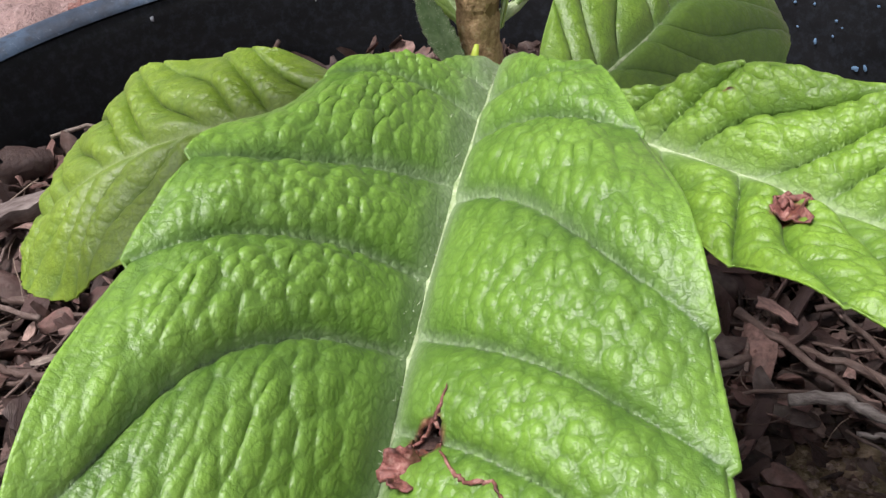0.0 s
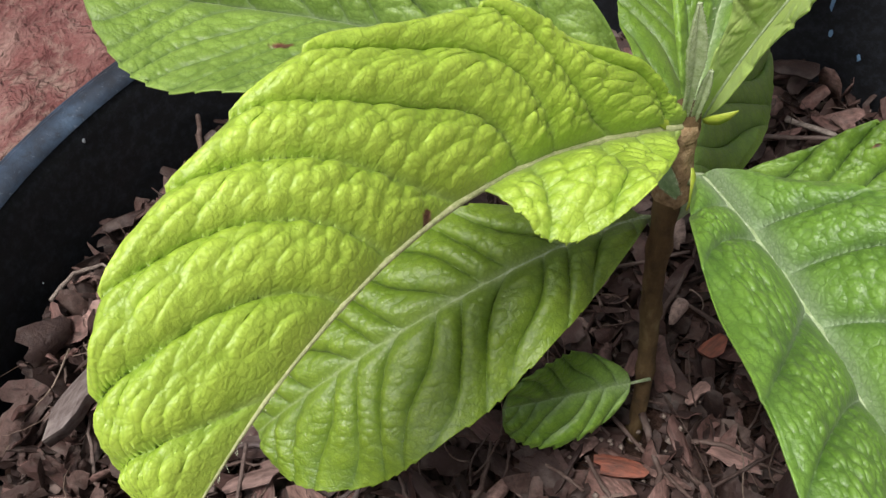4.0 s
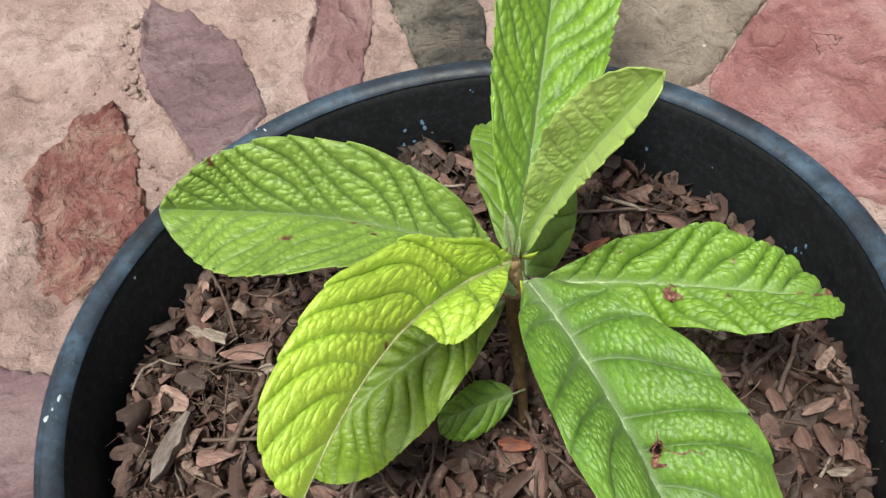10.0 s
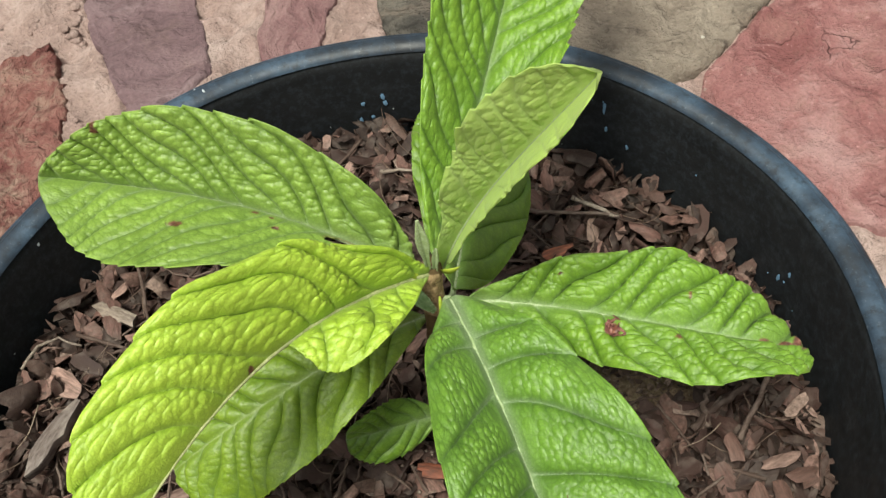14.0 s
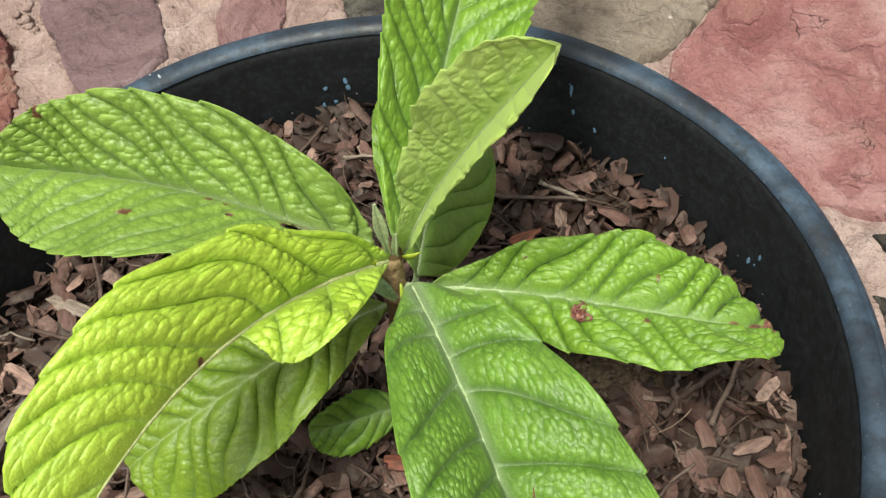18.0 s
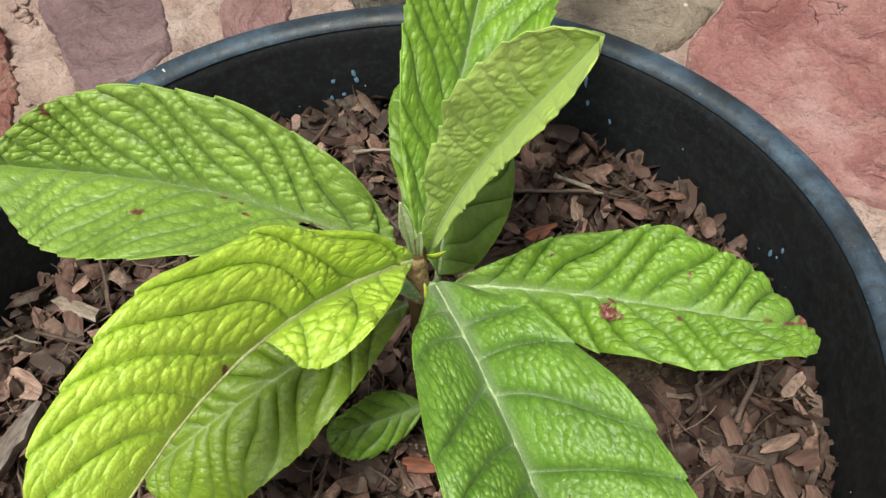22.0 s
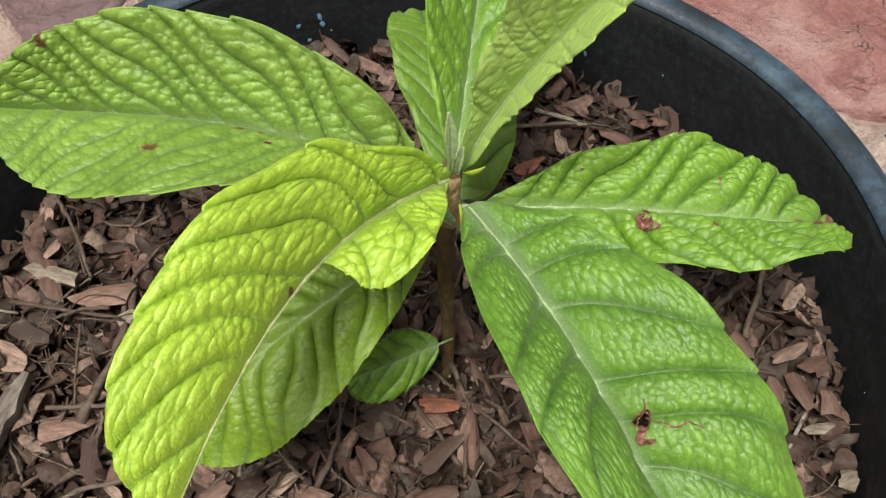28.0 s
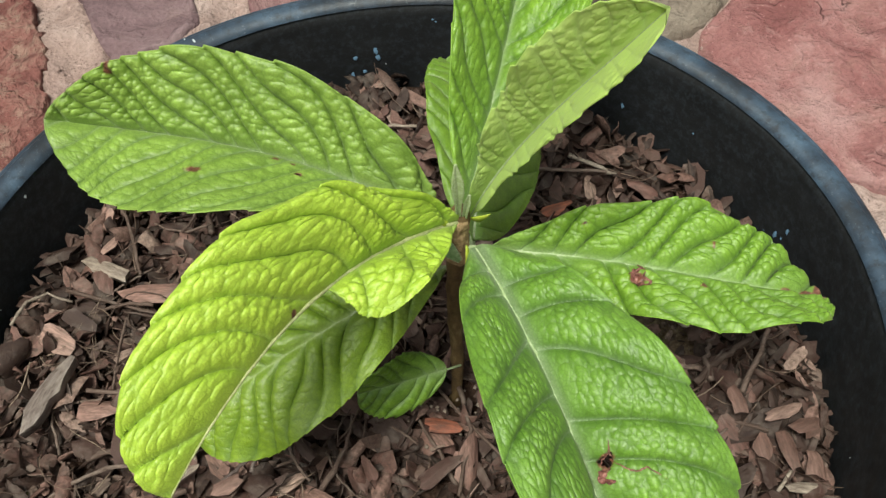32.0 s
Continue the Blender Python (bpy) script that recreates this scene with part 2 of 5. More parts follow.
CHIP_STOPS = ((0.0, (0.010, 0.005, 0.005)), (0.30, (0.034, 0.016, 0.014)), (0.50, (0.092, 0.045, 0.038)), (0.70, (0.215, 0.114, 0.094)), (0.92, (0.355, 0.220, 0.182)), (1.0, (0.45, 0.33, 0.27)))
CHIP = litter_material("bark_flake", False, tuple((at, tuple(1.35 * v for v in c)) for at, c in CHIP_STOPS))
# same flake colours scaled down: shade of the gaps painted into the scraps
SHADED_LITTER = litter_material("bark_litter", True, tuple((at, tuple(0.46 * v for v in c)) for at, c in CHIP_STOPS))
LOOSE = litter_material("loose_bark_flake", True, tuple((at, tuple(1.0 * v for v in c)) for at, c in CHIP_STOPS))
TWIG = litter_material("dry_twig", False, ((0.0, (0.07, 0.045, 0.036)), (0.6, (0.15, 0.10, 0.08)), (1.0, (0.24, 0.18, 0.15))))
FIBRE = litter_material("dry_fibre", True, ((0.0, (0.06, 0.035, 0.026)), (0.6, (0.17, 0.11, 0.08)), (1.0, (0.40, 0.31, 0.23))))
RED_CHIP = litter_material("red_bark_flake", False, ((0.0, (0.30, 0.085, 0.045)), (1.0, (0.38, 0.12, 0.065))), 0.1)
PALE_WOOD = litter_material("weathered_pale_wood", False, ((0.0, (0.36, 0.29, 0.235)), (1.0, (0.46, 0.39, 0.32))), 0.3)


PLATE = litter_material("smooth_bark_plate", False, ((0.0, (0.16, 0.086, 0.070)), (0.5, (0.26, 0.148, 0.122)), (1.0, (0.37, 0.245, 0.205))), 0.15)
STICK = litter_material("smooth_brown_stick", False, ((0.0, (0.26, 0.160, 0.130)), (1.0, (0.29, 0.180, 0.148))), 0.2)
RED_PLATE = litter_material("reddish_bark_plate", False, ((0.0, (0.20, 0.080, 0.050)), (1.0, (0.28, 0.125, 0.085))), 0.1)
DARK_PLATE = litter_material("dark_bark_plate", False, ((0.0, (0.060, 0.034, 0.030)), (1.0, (0.105, 0.062, 0.055))), 0.2)
GREY_BARK = litter_material("grey_weathered_bark", False, ((0.0, (0.20, 0.160, 0.145)), (1.0, (0.26, 0.220, 0.20))), 0.6)
GREY_TWIG = litter_material("grey_twig", False, ((0.0, (0.085, 0.066, 0.062)), (1.0, (0.17, 0.135, 0.128))), 0.4)
LICHEN_TWIG = litter_material("lichen_covered_twig", False, ((0.0, (0.36, 0.32, 0.285)), (1.0, (0.48, 0.44, 0.40))), 0.5)


def soil_material():
    m = Nodes("dark_potting_soil")
    tone = m.ramp(m.noise(220.0, 6.0, 0.7), (0.3, (0.012, 0.008, 0.006)), (0.6, (0.050, 0.028, 0.020)), (0.8, (0.11, 0.065, 0.045)))
    return m.finish(tone, 0.95, m.bump(m.noise(300.0, 6.0), 0.004, 1.0), 0.15)


SOIL = soil_material()


def mossy_soil_material():
    m = Nodes("glare_soil")
    # soil tones lifted and tinged green to imitate a lens ghost over the patch
    tone = m.ramp(m.noise(260.0, 6.0, 0.7), (0.3, (0.075, 0.052, 0.036)), (0.55, (0.210, 0.150, 0.098)), (0.78, (0.42, 0.34, 0.25)))
    tone = m.mix(m.ramp(m.noise(60.0, 4.0), (0.45, 0.0), (0.65, 0.3)), tone, (0.13, 0.14, 0.055))
    return m.finish(tone, 0.9, m.bump(m.noise(350.0, 6.0), 0.003, 1.0), 0.25)


GLARE_SOIL = mossy_soil_material()


def stone_material(name, low, mid, high, streak=(1, 1, 1), turn=0.0, speckle=0.35, crust=0.2, cracks=0.6, relief=0.004, grit=1.0):
    """Weathered stone: broad wandering tone, cleavage streaks, grit, pale crust, fine dark cracks."""
    m = Nodes(name)
    swirl = m.add("ShaderNodeTexNoise", Scale=26.0, Detail=4.0)
    m.link(m.pos, swirl.inputs["Vector"])
    wander = m.mix(0.035, m.pos, swirl.outputs["Color"])
    lie = m.add("ShaderNodeMapping", Rotation=(0, 0, radians(turn)), Scale=streak)
    m.link(wander, lie.inputs["Vector"])
    lie = lie.outputs[0]
    broad = m.noise(13.0, 8.0, 0.62, lie)
    patch = m.noise(52.0, 4.0, 0.55, lie)
    ridge = m.noise(120.0, 5.0, 0.6, lie)
    grain = m.noise(480.0, 4.0, 0.6)
    tone = m.ramp(broad, (0.36, low), (0.5, mid), (0.64, high))
    tone = m.mix(m.maths("MULTIPLY", m.ramp(patch, (0.30, 1.0), (0.48, 0.0)), 0.55), tone, tuple(0.80 * v for v in low))
    tone = m.mix(m.maths("MULTIPLY", m.ramp(ridge, (0.55, 0.0), (0.70, 1.0)), 0.45), tone, tuple(min(0.75, 1.15 * v) for v in high))
    tone = m.mix(m.maths("MULTIPLY", m.ramp(m.noise(170.0, 5.0, 0.7), (0.30, 1.0), (0.38, 0.0)), 0.8 * speckle), tone, tuple(0.35 * v for v in low))
    tone = m.mix(m.maths("MULTIPLY", m.ramp(m.noise(240.0, 4.0, 0.7), (0.64, 0.0), (0.72, 1.0)), speckle), tone, tuple(min(0.78, 1.4 * v) for v in high))
    tone = m.mix(m.maths("MULTIPLY", m.ramp(m.noise(34.0, 7.0, 0.72, wander), (0.52, 0.0), (0.64, 1.0)), crust), tone, (0.30, 0.215, 0.170))
    lines = m.add("ShaderNodeTexVoronoi", Scale=21.0)
    lines.feature = "DISTANCE_TO_EDGE"
    m.link(m.mix(0.10, m.pos, swirl.outputs["Color"]), lines.inputs["Vector"])
    crack = m.maths("MULTIPLY", m.ramp(lines.outputs["Distance"], (0.0, 1.0), (0.016, 0.0)), m.ramp(m.noise(24.0, 3.0), (0.50, 0.0), (0.60, 0.8)))
    tone = m.mix(m.maths("MULTIPLY", crack, cracks), tone, tuple(0.15 * v for v in low))
    tone = m.mix(0.5, tone, m.ramp(grain, (0.3, 0.72), (0.5, 1.0), (0.7, 1.25)), "MULTIPLY")
    normal = m.bump(patch, relief, 1.0)
    normal = m.bump(ridge, 0.22 * relief, 1.0, normal)
    normal = m.bump(grain, 0.0009 * grit, 1.0, normal)
    normal = m.bump(m.noise(210.0, 5.0, 0.75), 0.0014 * (grit - 0.6), 1.0, normal)
    normal = m.bump(m.maths("MULTIPLY", crack, -cracks), 0.0016, 0.9, normal)
    return m.finish(tone, 0.88, normal, 0.25)


STONE_PURPLE = stone_material("purple_slate", (0.115, 0.072, 0.080), (0.158, 0.101, 0.110), (0.206, 0.144, 0.152), (0.5, 1.7, 1.0), -35, 0.15, 0.10, 0.0, 0.0045)
STONE_MAUVE = stone_material("mauve_slate", (0.127, 0.062, 0.067), (0.184, 0.101, 0.104), (0.264, 0.170, 0.166), (1.6, 0.30, 1.0), 0, 0.15, 0.06, 0.0, 0.006)
STONE_RED = stone_material("pink_red_sandstone", (0.205, 0.080, 0.079), (0.278, 0.132, 0.129), (0.350, 0.208, 0.203), (1, 1, 1), 0, 0.50, 0.18, 0.85, 0.006, 1.4)
STONE_DARK = stone_material("dark_grey_slate", (0.022, 0.020, 0.018), (0.061, 0.055, 0.049), (0.151, 0.133, 0.112), (0.6, 1.2, 1.0), 25, 0.5, 0.22, 0.0, 0.014)
STONE_BUFF = stone_material("grey_buff_stone", (0.129, 0.102, 0.083), (0.198, 0.161, 0.131), (0.270, 0.228, 0.186), (1, 1, 1), 0, 0.55, 0.15, 0.2, 0.009)
STONE_RUST = stone_material("rust_red_stone", (0.102, 0.031, 0.029), (0.186, 0.077, 0.067), (0.285, 0.177, 0.146), (1.5, 0.8, 1), 20, 0.6, 0.75, 0.5, 0.014)
STONE_BROWN = stone_material("brown_purple_stone", (0.052, 0.034, 0.031), (0.101, 0.066, 0.060), (0.175, 0.130, 0.115), (1, 1, 1), 0, 0.3, 0.2, 0.0, 0.008)
MORTAR = stone_material("sandy_mortar", (0.272, 0.186, 0.166), (0.358, 0.256, 0.230), (0.436, 0.332, 0.304), (1, 1, 1), 0, 0.55, 0.10, 0.0, 0.006, 1.8)

# ---- building helpers ----


def mesh_of(name, verts, faces, material, smooth=True):
    me = bpy.data.meshes.new(name)
    me.from_pydata([tuple(v) for v in verts], [], faces)
    me.update()
    if smooth:
        me.shade_smooth()
    me.materials.append(material)
    return me


def link_part(name, me, parent=None, label=""):
    ob = new(name, me)
    if parent is not None:
        ob.parent = parent
    if label:
        ob["label"] = label
    return ob


def tube(points, radii, sides=10, rough=0.0, rng=None):
    """A tapered tube with closed ends along points."""
    pts = [Vector(p) for p in points]
    verts, faces = [], []
    side = None
    for i, p in enumerate(pts):
        way = (pts[min(i + 1, len(pts) - 1)] - pts[max(i - 1, 0)]).normalized()
        if side is None:
            side = way.orthogonal().normalized()
        side = (side - way * side.dot(way)).normalized()
        up = way.cross(side)
        for j in range(sides):
            a = 2 * math.pi * j / sides
            r = radii[i] * (1 + (rng.uniform(-rough, rough) if rng else 0))
            verts.append(p + r * (math.cos(a) * side + math.sin(a) * up))
    for i in range(len(pts) - 1):
        for j in range(sides):
            k = (j + 1) % sides
            faces.append((i * sides + j, i * sides + k, (i + 1) * sides + k, (i + 1) * sides + j))
    faces.append(tuple(range(sides))[::-1])
    faces.append(tuple((len(pts) - 1) * sides + j for j in range(sides)))
    return verts, faces


def lathe(profile, steps=96, wobble=None):
    """A ring of revolution about z; the profile is a list of (radius, height)."""
    verts, faces, n = [], [], len(profile)
    for i in range(steps):
        a = 2 * math.pi * i / steps
        for r, z in profile:
            d = wobble(a, z) if wobble else 0.0
            verts.append(((r + d) * math.cos(a), (r + d) * math.sin(a), z))
    for i in range(steps):
        k = (i + 1) % steps
        for j in range(n - 1):
            faces.append((i * n + j, k * n + j, k * n + j + 1, i * n + j + 1))
    return verts, faces


# ---- setting: flagstone paving, into which the planter is sunk to its rim ----
RIM_Z, RIM_R, PAVING_Z, PIT_R = 0.400, 0.229, 0.383, 0.2225


def mortar_relief(x, y):
    p = Vector((x, y, 3.0))
    lumps = 0.0105 * noise.fractal(p * 13, 0.7, 2.1, 5)
    grit = 0.0042 * noise.fractal(p * 70, 0.9, 2.0, 3)
    pits = -0.016 * max(0.0, noise.noise(p * 46) - 0.36)
    crevice = -0.010 * math.exp(-((x + 0.191) / 0.0045) ** 2) * max(0.0, min(1.0, (y - 0.280) / 0.01)) * max(0.0, min(1.0, (0.375 - y) / 0.01))
    return lumps + grit + pits + crevice * (0.5 + 0.7 * noise.noise(p * 90))


STONES = [
    ([(-0.096, 0.222), (-0.114, 0.311), (-0.145, 0.348), (-0.179, 0.387), (-0.187, 0.307), (-0.171, 0.265), (-0.141, 0.186)], STONE_PURPLE, "smooth purple slate", 0.0015, 1),
    ([(-0.036, 0.232), (-0.018, 0.291), (-0.007, 0.360), (-0.004, 0.43), (-0.040, 0.44), (-0.048, 0.35), (-0.061, 0.301), (-0.069, 0.262), (-0.069, 0.222)], STONE_MAUVE, "long mauve slate", 0.002, 2),
    ([(0.058, 0.232), (0.063, 0.287), (0.057, 0.335), (0.058, 0.42), (0.000, 0.42), (0.000, 0.325), (0.004, 0.290), (0.010, 0.236)], STONE_DARK, "dark grey layered slate", 0.002, 3, (0.05, 0)),
    ([(-0.184, 0.424), (-0.159, 0.431), (-0.150, 0.49), (-0.232, 0.50), (-0.209, 0.425)], STONE_BROWN, "brown purple stone", 0.002, 9),
    ([(-0.184, 0.150), (-0.183, 0.176), (-0.186, 0.214), (-0.200, 0.264), (-0.211, 0.283), (-0.234, 0.262), (-0.253, 0.228), (-0.251, 0.174), (-0.243, 0.124), (-0.226, 0.108), (-0.205, 0.112)], STONE_RUST, "rust red stone with pale crust", 0.001, 8, (0.0, 0.0), 0.012),
    ([(-0.224, 0.050), (-0.262, 0.066), (-0.37, 0.09), (-0.40, -0.06), (-0.34, -0.15), (-0.235, -0.08)], STONE_PURPLE, "purple grey slate", 0.002, 11),
    ([(0.150, 0.166), (0.1905, 0.1765), (0.2325, 0.2195), (0.2755, 0.264), (0.26, 0.36), (0.10, 0.40), (0.086, 0.30), (0.088, 0.206)], STONE_BUFF, "grey buff stone", 0.003, 4, (0.0, 0.0), 0.0012),
    ([(0.186, 0.128), (0.215, 0.078), (0.233, 0.062), (0.262, 0.046), (0.290, 0.043), (0.302, 0.089), (0.323, 0.139), (0.349, 0.193), (0.372, 0.262), (0.276, 0.262), (0.232, 0.217), (0.190, 0.174), (0.178, 0.150)], STONE_RED, "broad pink red sandstone", 0.003, 5, (0.0, 0.0), 0.0016),
    ([(0.2918, 0.0425), (0.318, 0.040), (0.44, 0.09), (0.43, 0.26), (0.3738, 0.262), (0.3508, 0.1925), (0.3248, 0.1385), (0.3038, 0.0885)], STONE_RED, "pink red sandstone beside a crack", 0.003, 15, (0.0, 0.0), 0.0012),
    ([(0.250, 0.037), (0.257, 0.004), (0.281, -0.012), (0.325, -0.02), (0.34, 0.030), (0.284, 0.041)], STONE_DARK, "dark grey slate", 0.001, 6),
    ([(0.238, 0.004), (0.231, -0.036), (0.244, -0.050), (0.256, -0.030), (0.261, -0.004)], STONE_DARK, "small dark stone", 0.001, 7),
    ([(0.22, -0.12), (0.26, -0.08), (0.36, -0.06), (0.40, -0.20), (0.30, -0.30), (0.17, -0.22)], STONE_RED, "pink sandstone", 0.002, 13),
    ([(-0.10, -0.24), (0.08, -0.25), (0.10, -0.38), (-0.02, -0.45), (-0.14, -0.36)], STONE_PURPLE, "purple slate", 0.002, 14),
]


def inside(x, y, outline):
    hit, (x0, y0) = False, outline[-1]
    for x1, y1 in outline:
        if (y0 > y) != (y1 > y) and x < (x1 - x0) * (y - y0) / (y1 - y0) + x0:
            hit = not hit
        x0, y0 = x1, y1
    return hit


def bedding(x, y):
    """The mortar's relief, sunk where a stone lies in it."""
    for outline, *rest in STONES:
        cx, cy = sum(p[0] for p in outline) / len(outline), sum(p[1] for p in outline) / len(outline)
        if inside(cx + (x - cx) * 1.06, cy + (y - cy) * 1.06, outline):
            return min(mortar_relief(x, y), 0.0) - 0.007
    return mortar_relief(x, y)


def paving_ground():
    """One sheet to the horizon, rough near the planter, with the pit that holds it."""
    verts, faces, steps = [(0, 0, -0.001)], [], 560
    rings = [(r, 0.0, False) for r in (0.12, PIT_R)] + [(PIT_R, 0.2, False), (PIT_R, 0.37, False)]
    rings += [(PIT_R + 0.0022 * k, PAVING_Z, True) for k in range(1, 120)]
    rings += [(r, PAVING_Z, False) for r in (0.6, 1.0, 2.0, 5.0, 20.0, 100.0, 1500.0)]
    for r, z, rough in rings:
        for i in range(steps):
            a = 2 * math.pi * i / steps
            x, y = r * math.cos(a), r * math.sin(a)
            verts.append((x, y, z - (0.001 if r <= PIT_R and z < 0.1 else 0) + (bedding(x, y) * min(1, (r - PIT_R) / 0.02) if rough else 0)))
    for i in range(steps):
        faces.append((0, 1 + i, 1 + (i + 1) % steps))
    for k in range(len(rings) - 1):
        for i in range(steps):
            j = (i + 1) % steps
            a, b = 1 + k * steps, 1 + (k + 1) * steps
            faces.append((a + i, b + i, b + j, a + j))
    ob = new("pavement", mesh_of("pavement", verts, faces, MORTAR))
    return tagged(ob, "sandy pinkish mortar between flagstones round the planter", "pavement", kind="structure")


paving = paving_ground()


def flagstone(outline, material, label, proud=0.003, seed=1, slope=(0.0, 0.0), rough=0.004):
    """One irregular flagstone bedded in the mortar: chipped outline, uneven split face, worn edge."""
    rng = random.Random(seed)
    cx = sum(p[0] for p in outline) / len(outline)
    cy = sum(p[1] for p in outline) / len(outline)
    ring, plain = [], []
    for i, (x0, y0) in enumerate(outline):
        x1, y1 = outline[(i + 1) % len(outline)]
        n = max(3, int(math.hypot(x1 - x0, y1 - y0) / 0.0035))
        for k in range(n):
            f = k / n
            x, y = x0 + (x1 - x0) * f, y0 + (y1 - y0) * f
            out = max(1.0, 0.2250 / math.hypot(x, y))
            plain.append((x * out, y * out))
            x += rough * noise.noise(Vector((x * 45, y * 45, seed))) + 0.45 * rough * noise.noise(Vector((x * 160, y * 160, seed)))
            y += rough * noise.noise(Vector((x * 45, y * 45, seed + 50.0))) + 0.45 * rough * noise.noise(Vector((x * 160, y * 160, seed + 50.0)))
            out = max(1.0, 0.2245 / math.hypot(x, y))
            ring.append((x * out, y * out))
    verts, faces, n = [], [], len(ring)
    levels = [(1.0, -0.02), (1.0, proud * 0.3), (0.985, proud * 0.85), (0.96, proud)] + [(0.92 - 0.03 * k, proud) for k in range(30)]
    for f, h in levels:
        k = min(1.0, (1 - f) / 0.12)
        for (xr, yr), (xs, ys) in zip(ring, plain):
            x, y = xr + (xs - xr) * k, yr + (ys - yr) * k
            px, py = cx + (x - cx) * f, cy + (y - cy) * f
            z = PAVING_Z + h + (max(mortar_relief(px, py), -0.001) if f > 0.9 else 0.0)
            if h >= proud * 0.8:
                q = Vector((px * 30, py * 30, seed * 7.0))
                z += 0.0030 * noise.fractal(q, 0.8, 2.2, 4) + 0.0011 * noise.fractal(q * 4.3, 0.7, 2.1, 3) + slope[0] * (px - cx) + slope[1] * (py - cy)
            verts.append((px, py, z))
    for k in range(len(levels) - 1):
        for i in range(n):
            j = (i + 1) % n
            faces.append((k * n + i, k * n + j, (k + 1) * n + j, (k + 1) * n + i))
    faces.append(tuple((len(levels) - 1) * n + i for i in range(n)))
    link_part("flagstone", mesh_of("flagstone", verts, faces, material), paving, label)


for stone in STONES:
    flagstone(*stone)


def pebble(x, y, z, size, rng):
    """An uneven little stone."""
    verts, faces = [], []
    for i in range(5):
        a = math.pi * (i + 0.5) / 5
        for j in range(8):
            b = 2 * math.pi * j / 8
            k = size * rng.uniform(0.8, 1.15)
            verts.append((x + k * math.sin(a) * math.cos(b), y + k * math.sin(a) * math.sin(b), z + 0.6 * k * math.cos(a)))
    for i in range(4):
        for j in range(8):
            faces.append((i * 8 + j, i * 8 + (j + 1) % 8, (i + 1) * 8 + (j + 1) % 8, (i + 1) * 8 + j)[::-1])
    return verts, faces + [tuple(range(8)), tuple(range(39, 31, -1))]


def rubble():
    """Small stones in the crevice and grains on the mortar."""
    rng, verts, faces = random.Random(77), [], []
    spots = [(-0.191 + rng.gauss(0, 0.004), rng.uniform(0.275, 0.375), rng.uniform(0.0015, 0.0042)) for k in range(34)]
    for k in range(420):
        a, r = rng.uniform(0.2, 3.0), rng.uniform(0.232, 0.46)
        spots.append((r * math.cos(a), r * math.sin(a), rng.choice((0.0006, 0.0008, 0.0011, 0.0016))))
    for x, y, size in spots:
        if size < 0.0017 and any(inside(x, y, s[0]) for s in STONES):
            continue
        v, f = pebble(x, y, PAVING_Z + bedding(x, y) + 0.2 * size, size, rng)
        faces += [tuple(len(verts) + i for i in face) for face in f]
        verts += v
    tagged(link_part("grit", mesh_of("grit", verts, faces, MORTAR), paving, "small stones and grains on the mortar"), kind="stuff")


rubble()
v, f = pebble(0.0, 0.0, 0.0, 0.0025, random.Random(9))
chip = tagged(new("pebble", mesh_of("pebble", v, f, WHITE_STONE)), "small white stone chip lying on the grey buff stone", "pebble")
chip.matrix_world = pose(0.194, 0.202, PAVING_Z + 0.0030, 8, -6, 30)

# ---- the planter ----


def planter():
    pot = tagged(new("planter_pot"), "large round black plastic planter with faded rim", "plant pot")

    def wobble(a, z):
        return 0.0022 * math.sin(2 * a + 0.6) * max(0, z - 0.05) / 0.35 + 0.0006 * math.sin(7 * a)

    body = [(0.10, 0.004), (0.165, 0.0), (0.172, 0.006), (0.195, 0.19), (0.2125, 0.372), (0.2150, 0.3880), (0.2150, 0.3950), (0.2138, 0.3945), (0.2126, 0.3880), (0.2105, 0.372), (0.2035, 0.30), (0.191, 0.19), (0.168, 0.012), (0.10, 0.012)]
    v, f = lathe(body, 128, wobble)
    link_part("body", mesh_of("pot_body", v, f, POT_BLACK), pot, "black plastic tub with dusty inner wall")
    lip = []
    for i in range(48):
        deg = -75 + 235 * i / 47
        a, k = math.radians(deg), 1 - 0.10 * math.exp(-((deg - 62) / 6) ** 2)
        lip.append((0.2208 + 0.0082 * k * math.cos(a), 0.3937 + 0.0064 * k * math.sin(a)))
    lip = [(0.2150, 0.384)] + [(0.2180, 0.3865)] + lip
    v, f = lathe(lip, 160, wobble)
    link_part("rim", mesh_of("pot_rim", v, f, POT_RIM), pot, "sun-faded blue-grey rolled rim")
    return pot


pot = planter()
pot.location = (-0.0015, 0.0012, 0.0)


def splash(angle, z, w, h, material, seed):
    """A dried drop of paint on the inner wall."""
    rng = random.Random(seed)
    r = 0.2105 + 0.0033 * (z - 0.372) / 0.018 if z > 0.372 else 0.2035 + 0.007 * (z - 0.30) / 0.072
    r += 0.0022 * math.sin(2 * angle + 0.6) * (z - 0.05) / 0.35 + 0.0006 * math.sin(7 * angle) - 0.0006
    n, verts = 10, []
    for ring, lift in ((1.0, 0.0004), (0.6, 0.00065)):
        for i in range(n):
            a = 2 * math.pi * i / n
            k = ring * (0.7 if ring < 1 else rng.uniform(0.5, 1.1))
            da, dz = k * w * math.cos(a) / r, k * h * math.sin(a)
            verts.append(((r - lift + 0.097 * dz) * math.cos(angle + da), (r - lift + 0.097 * dz) * math.sin(angle + da), z + dz))
    faces = [(i, (i + 1) % n, n + (i + 1) % n, n + i) for i in range(n)] + [tuple(range(n, 2 * n))]
    link_part("paint_drop", mesh_of("paint_drop", verts, faces, material), pot, "dried paint drop")


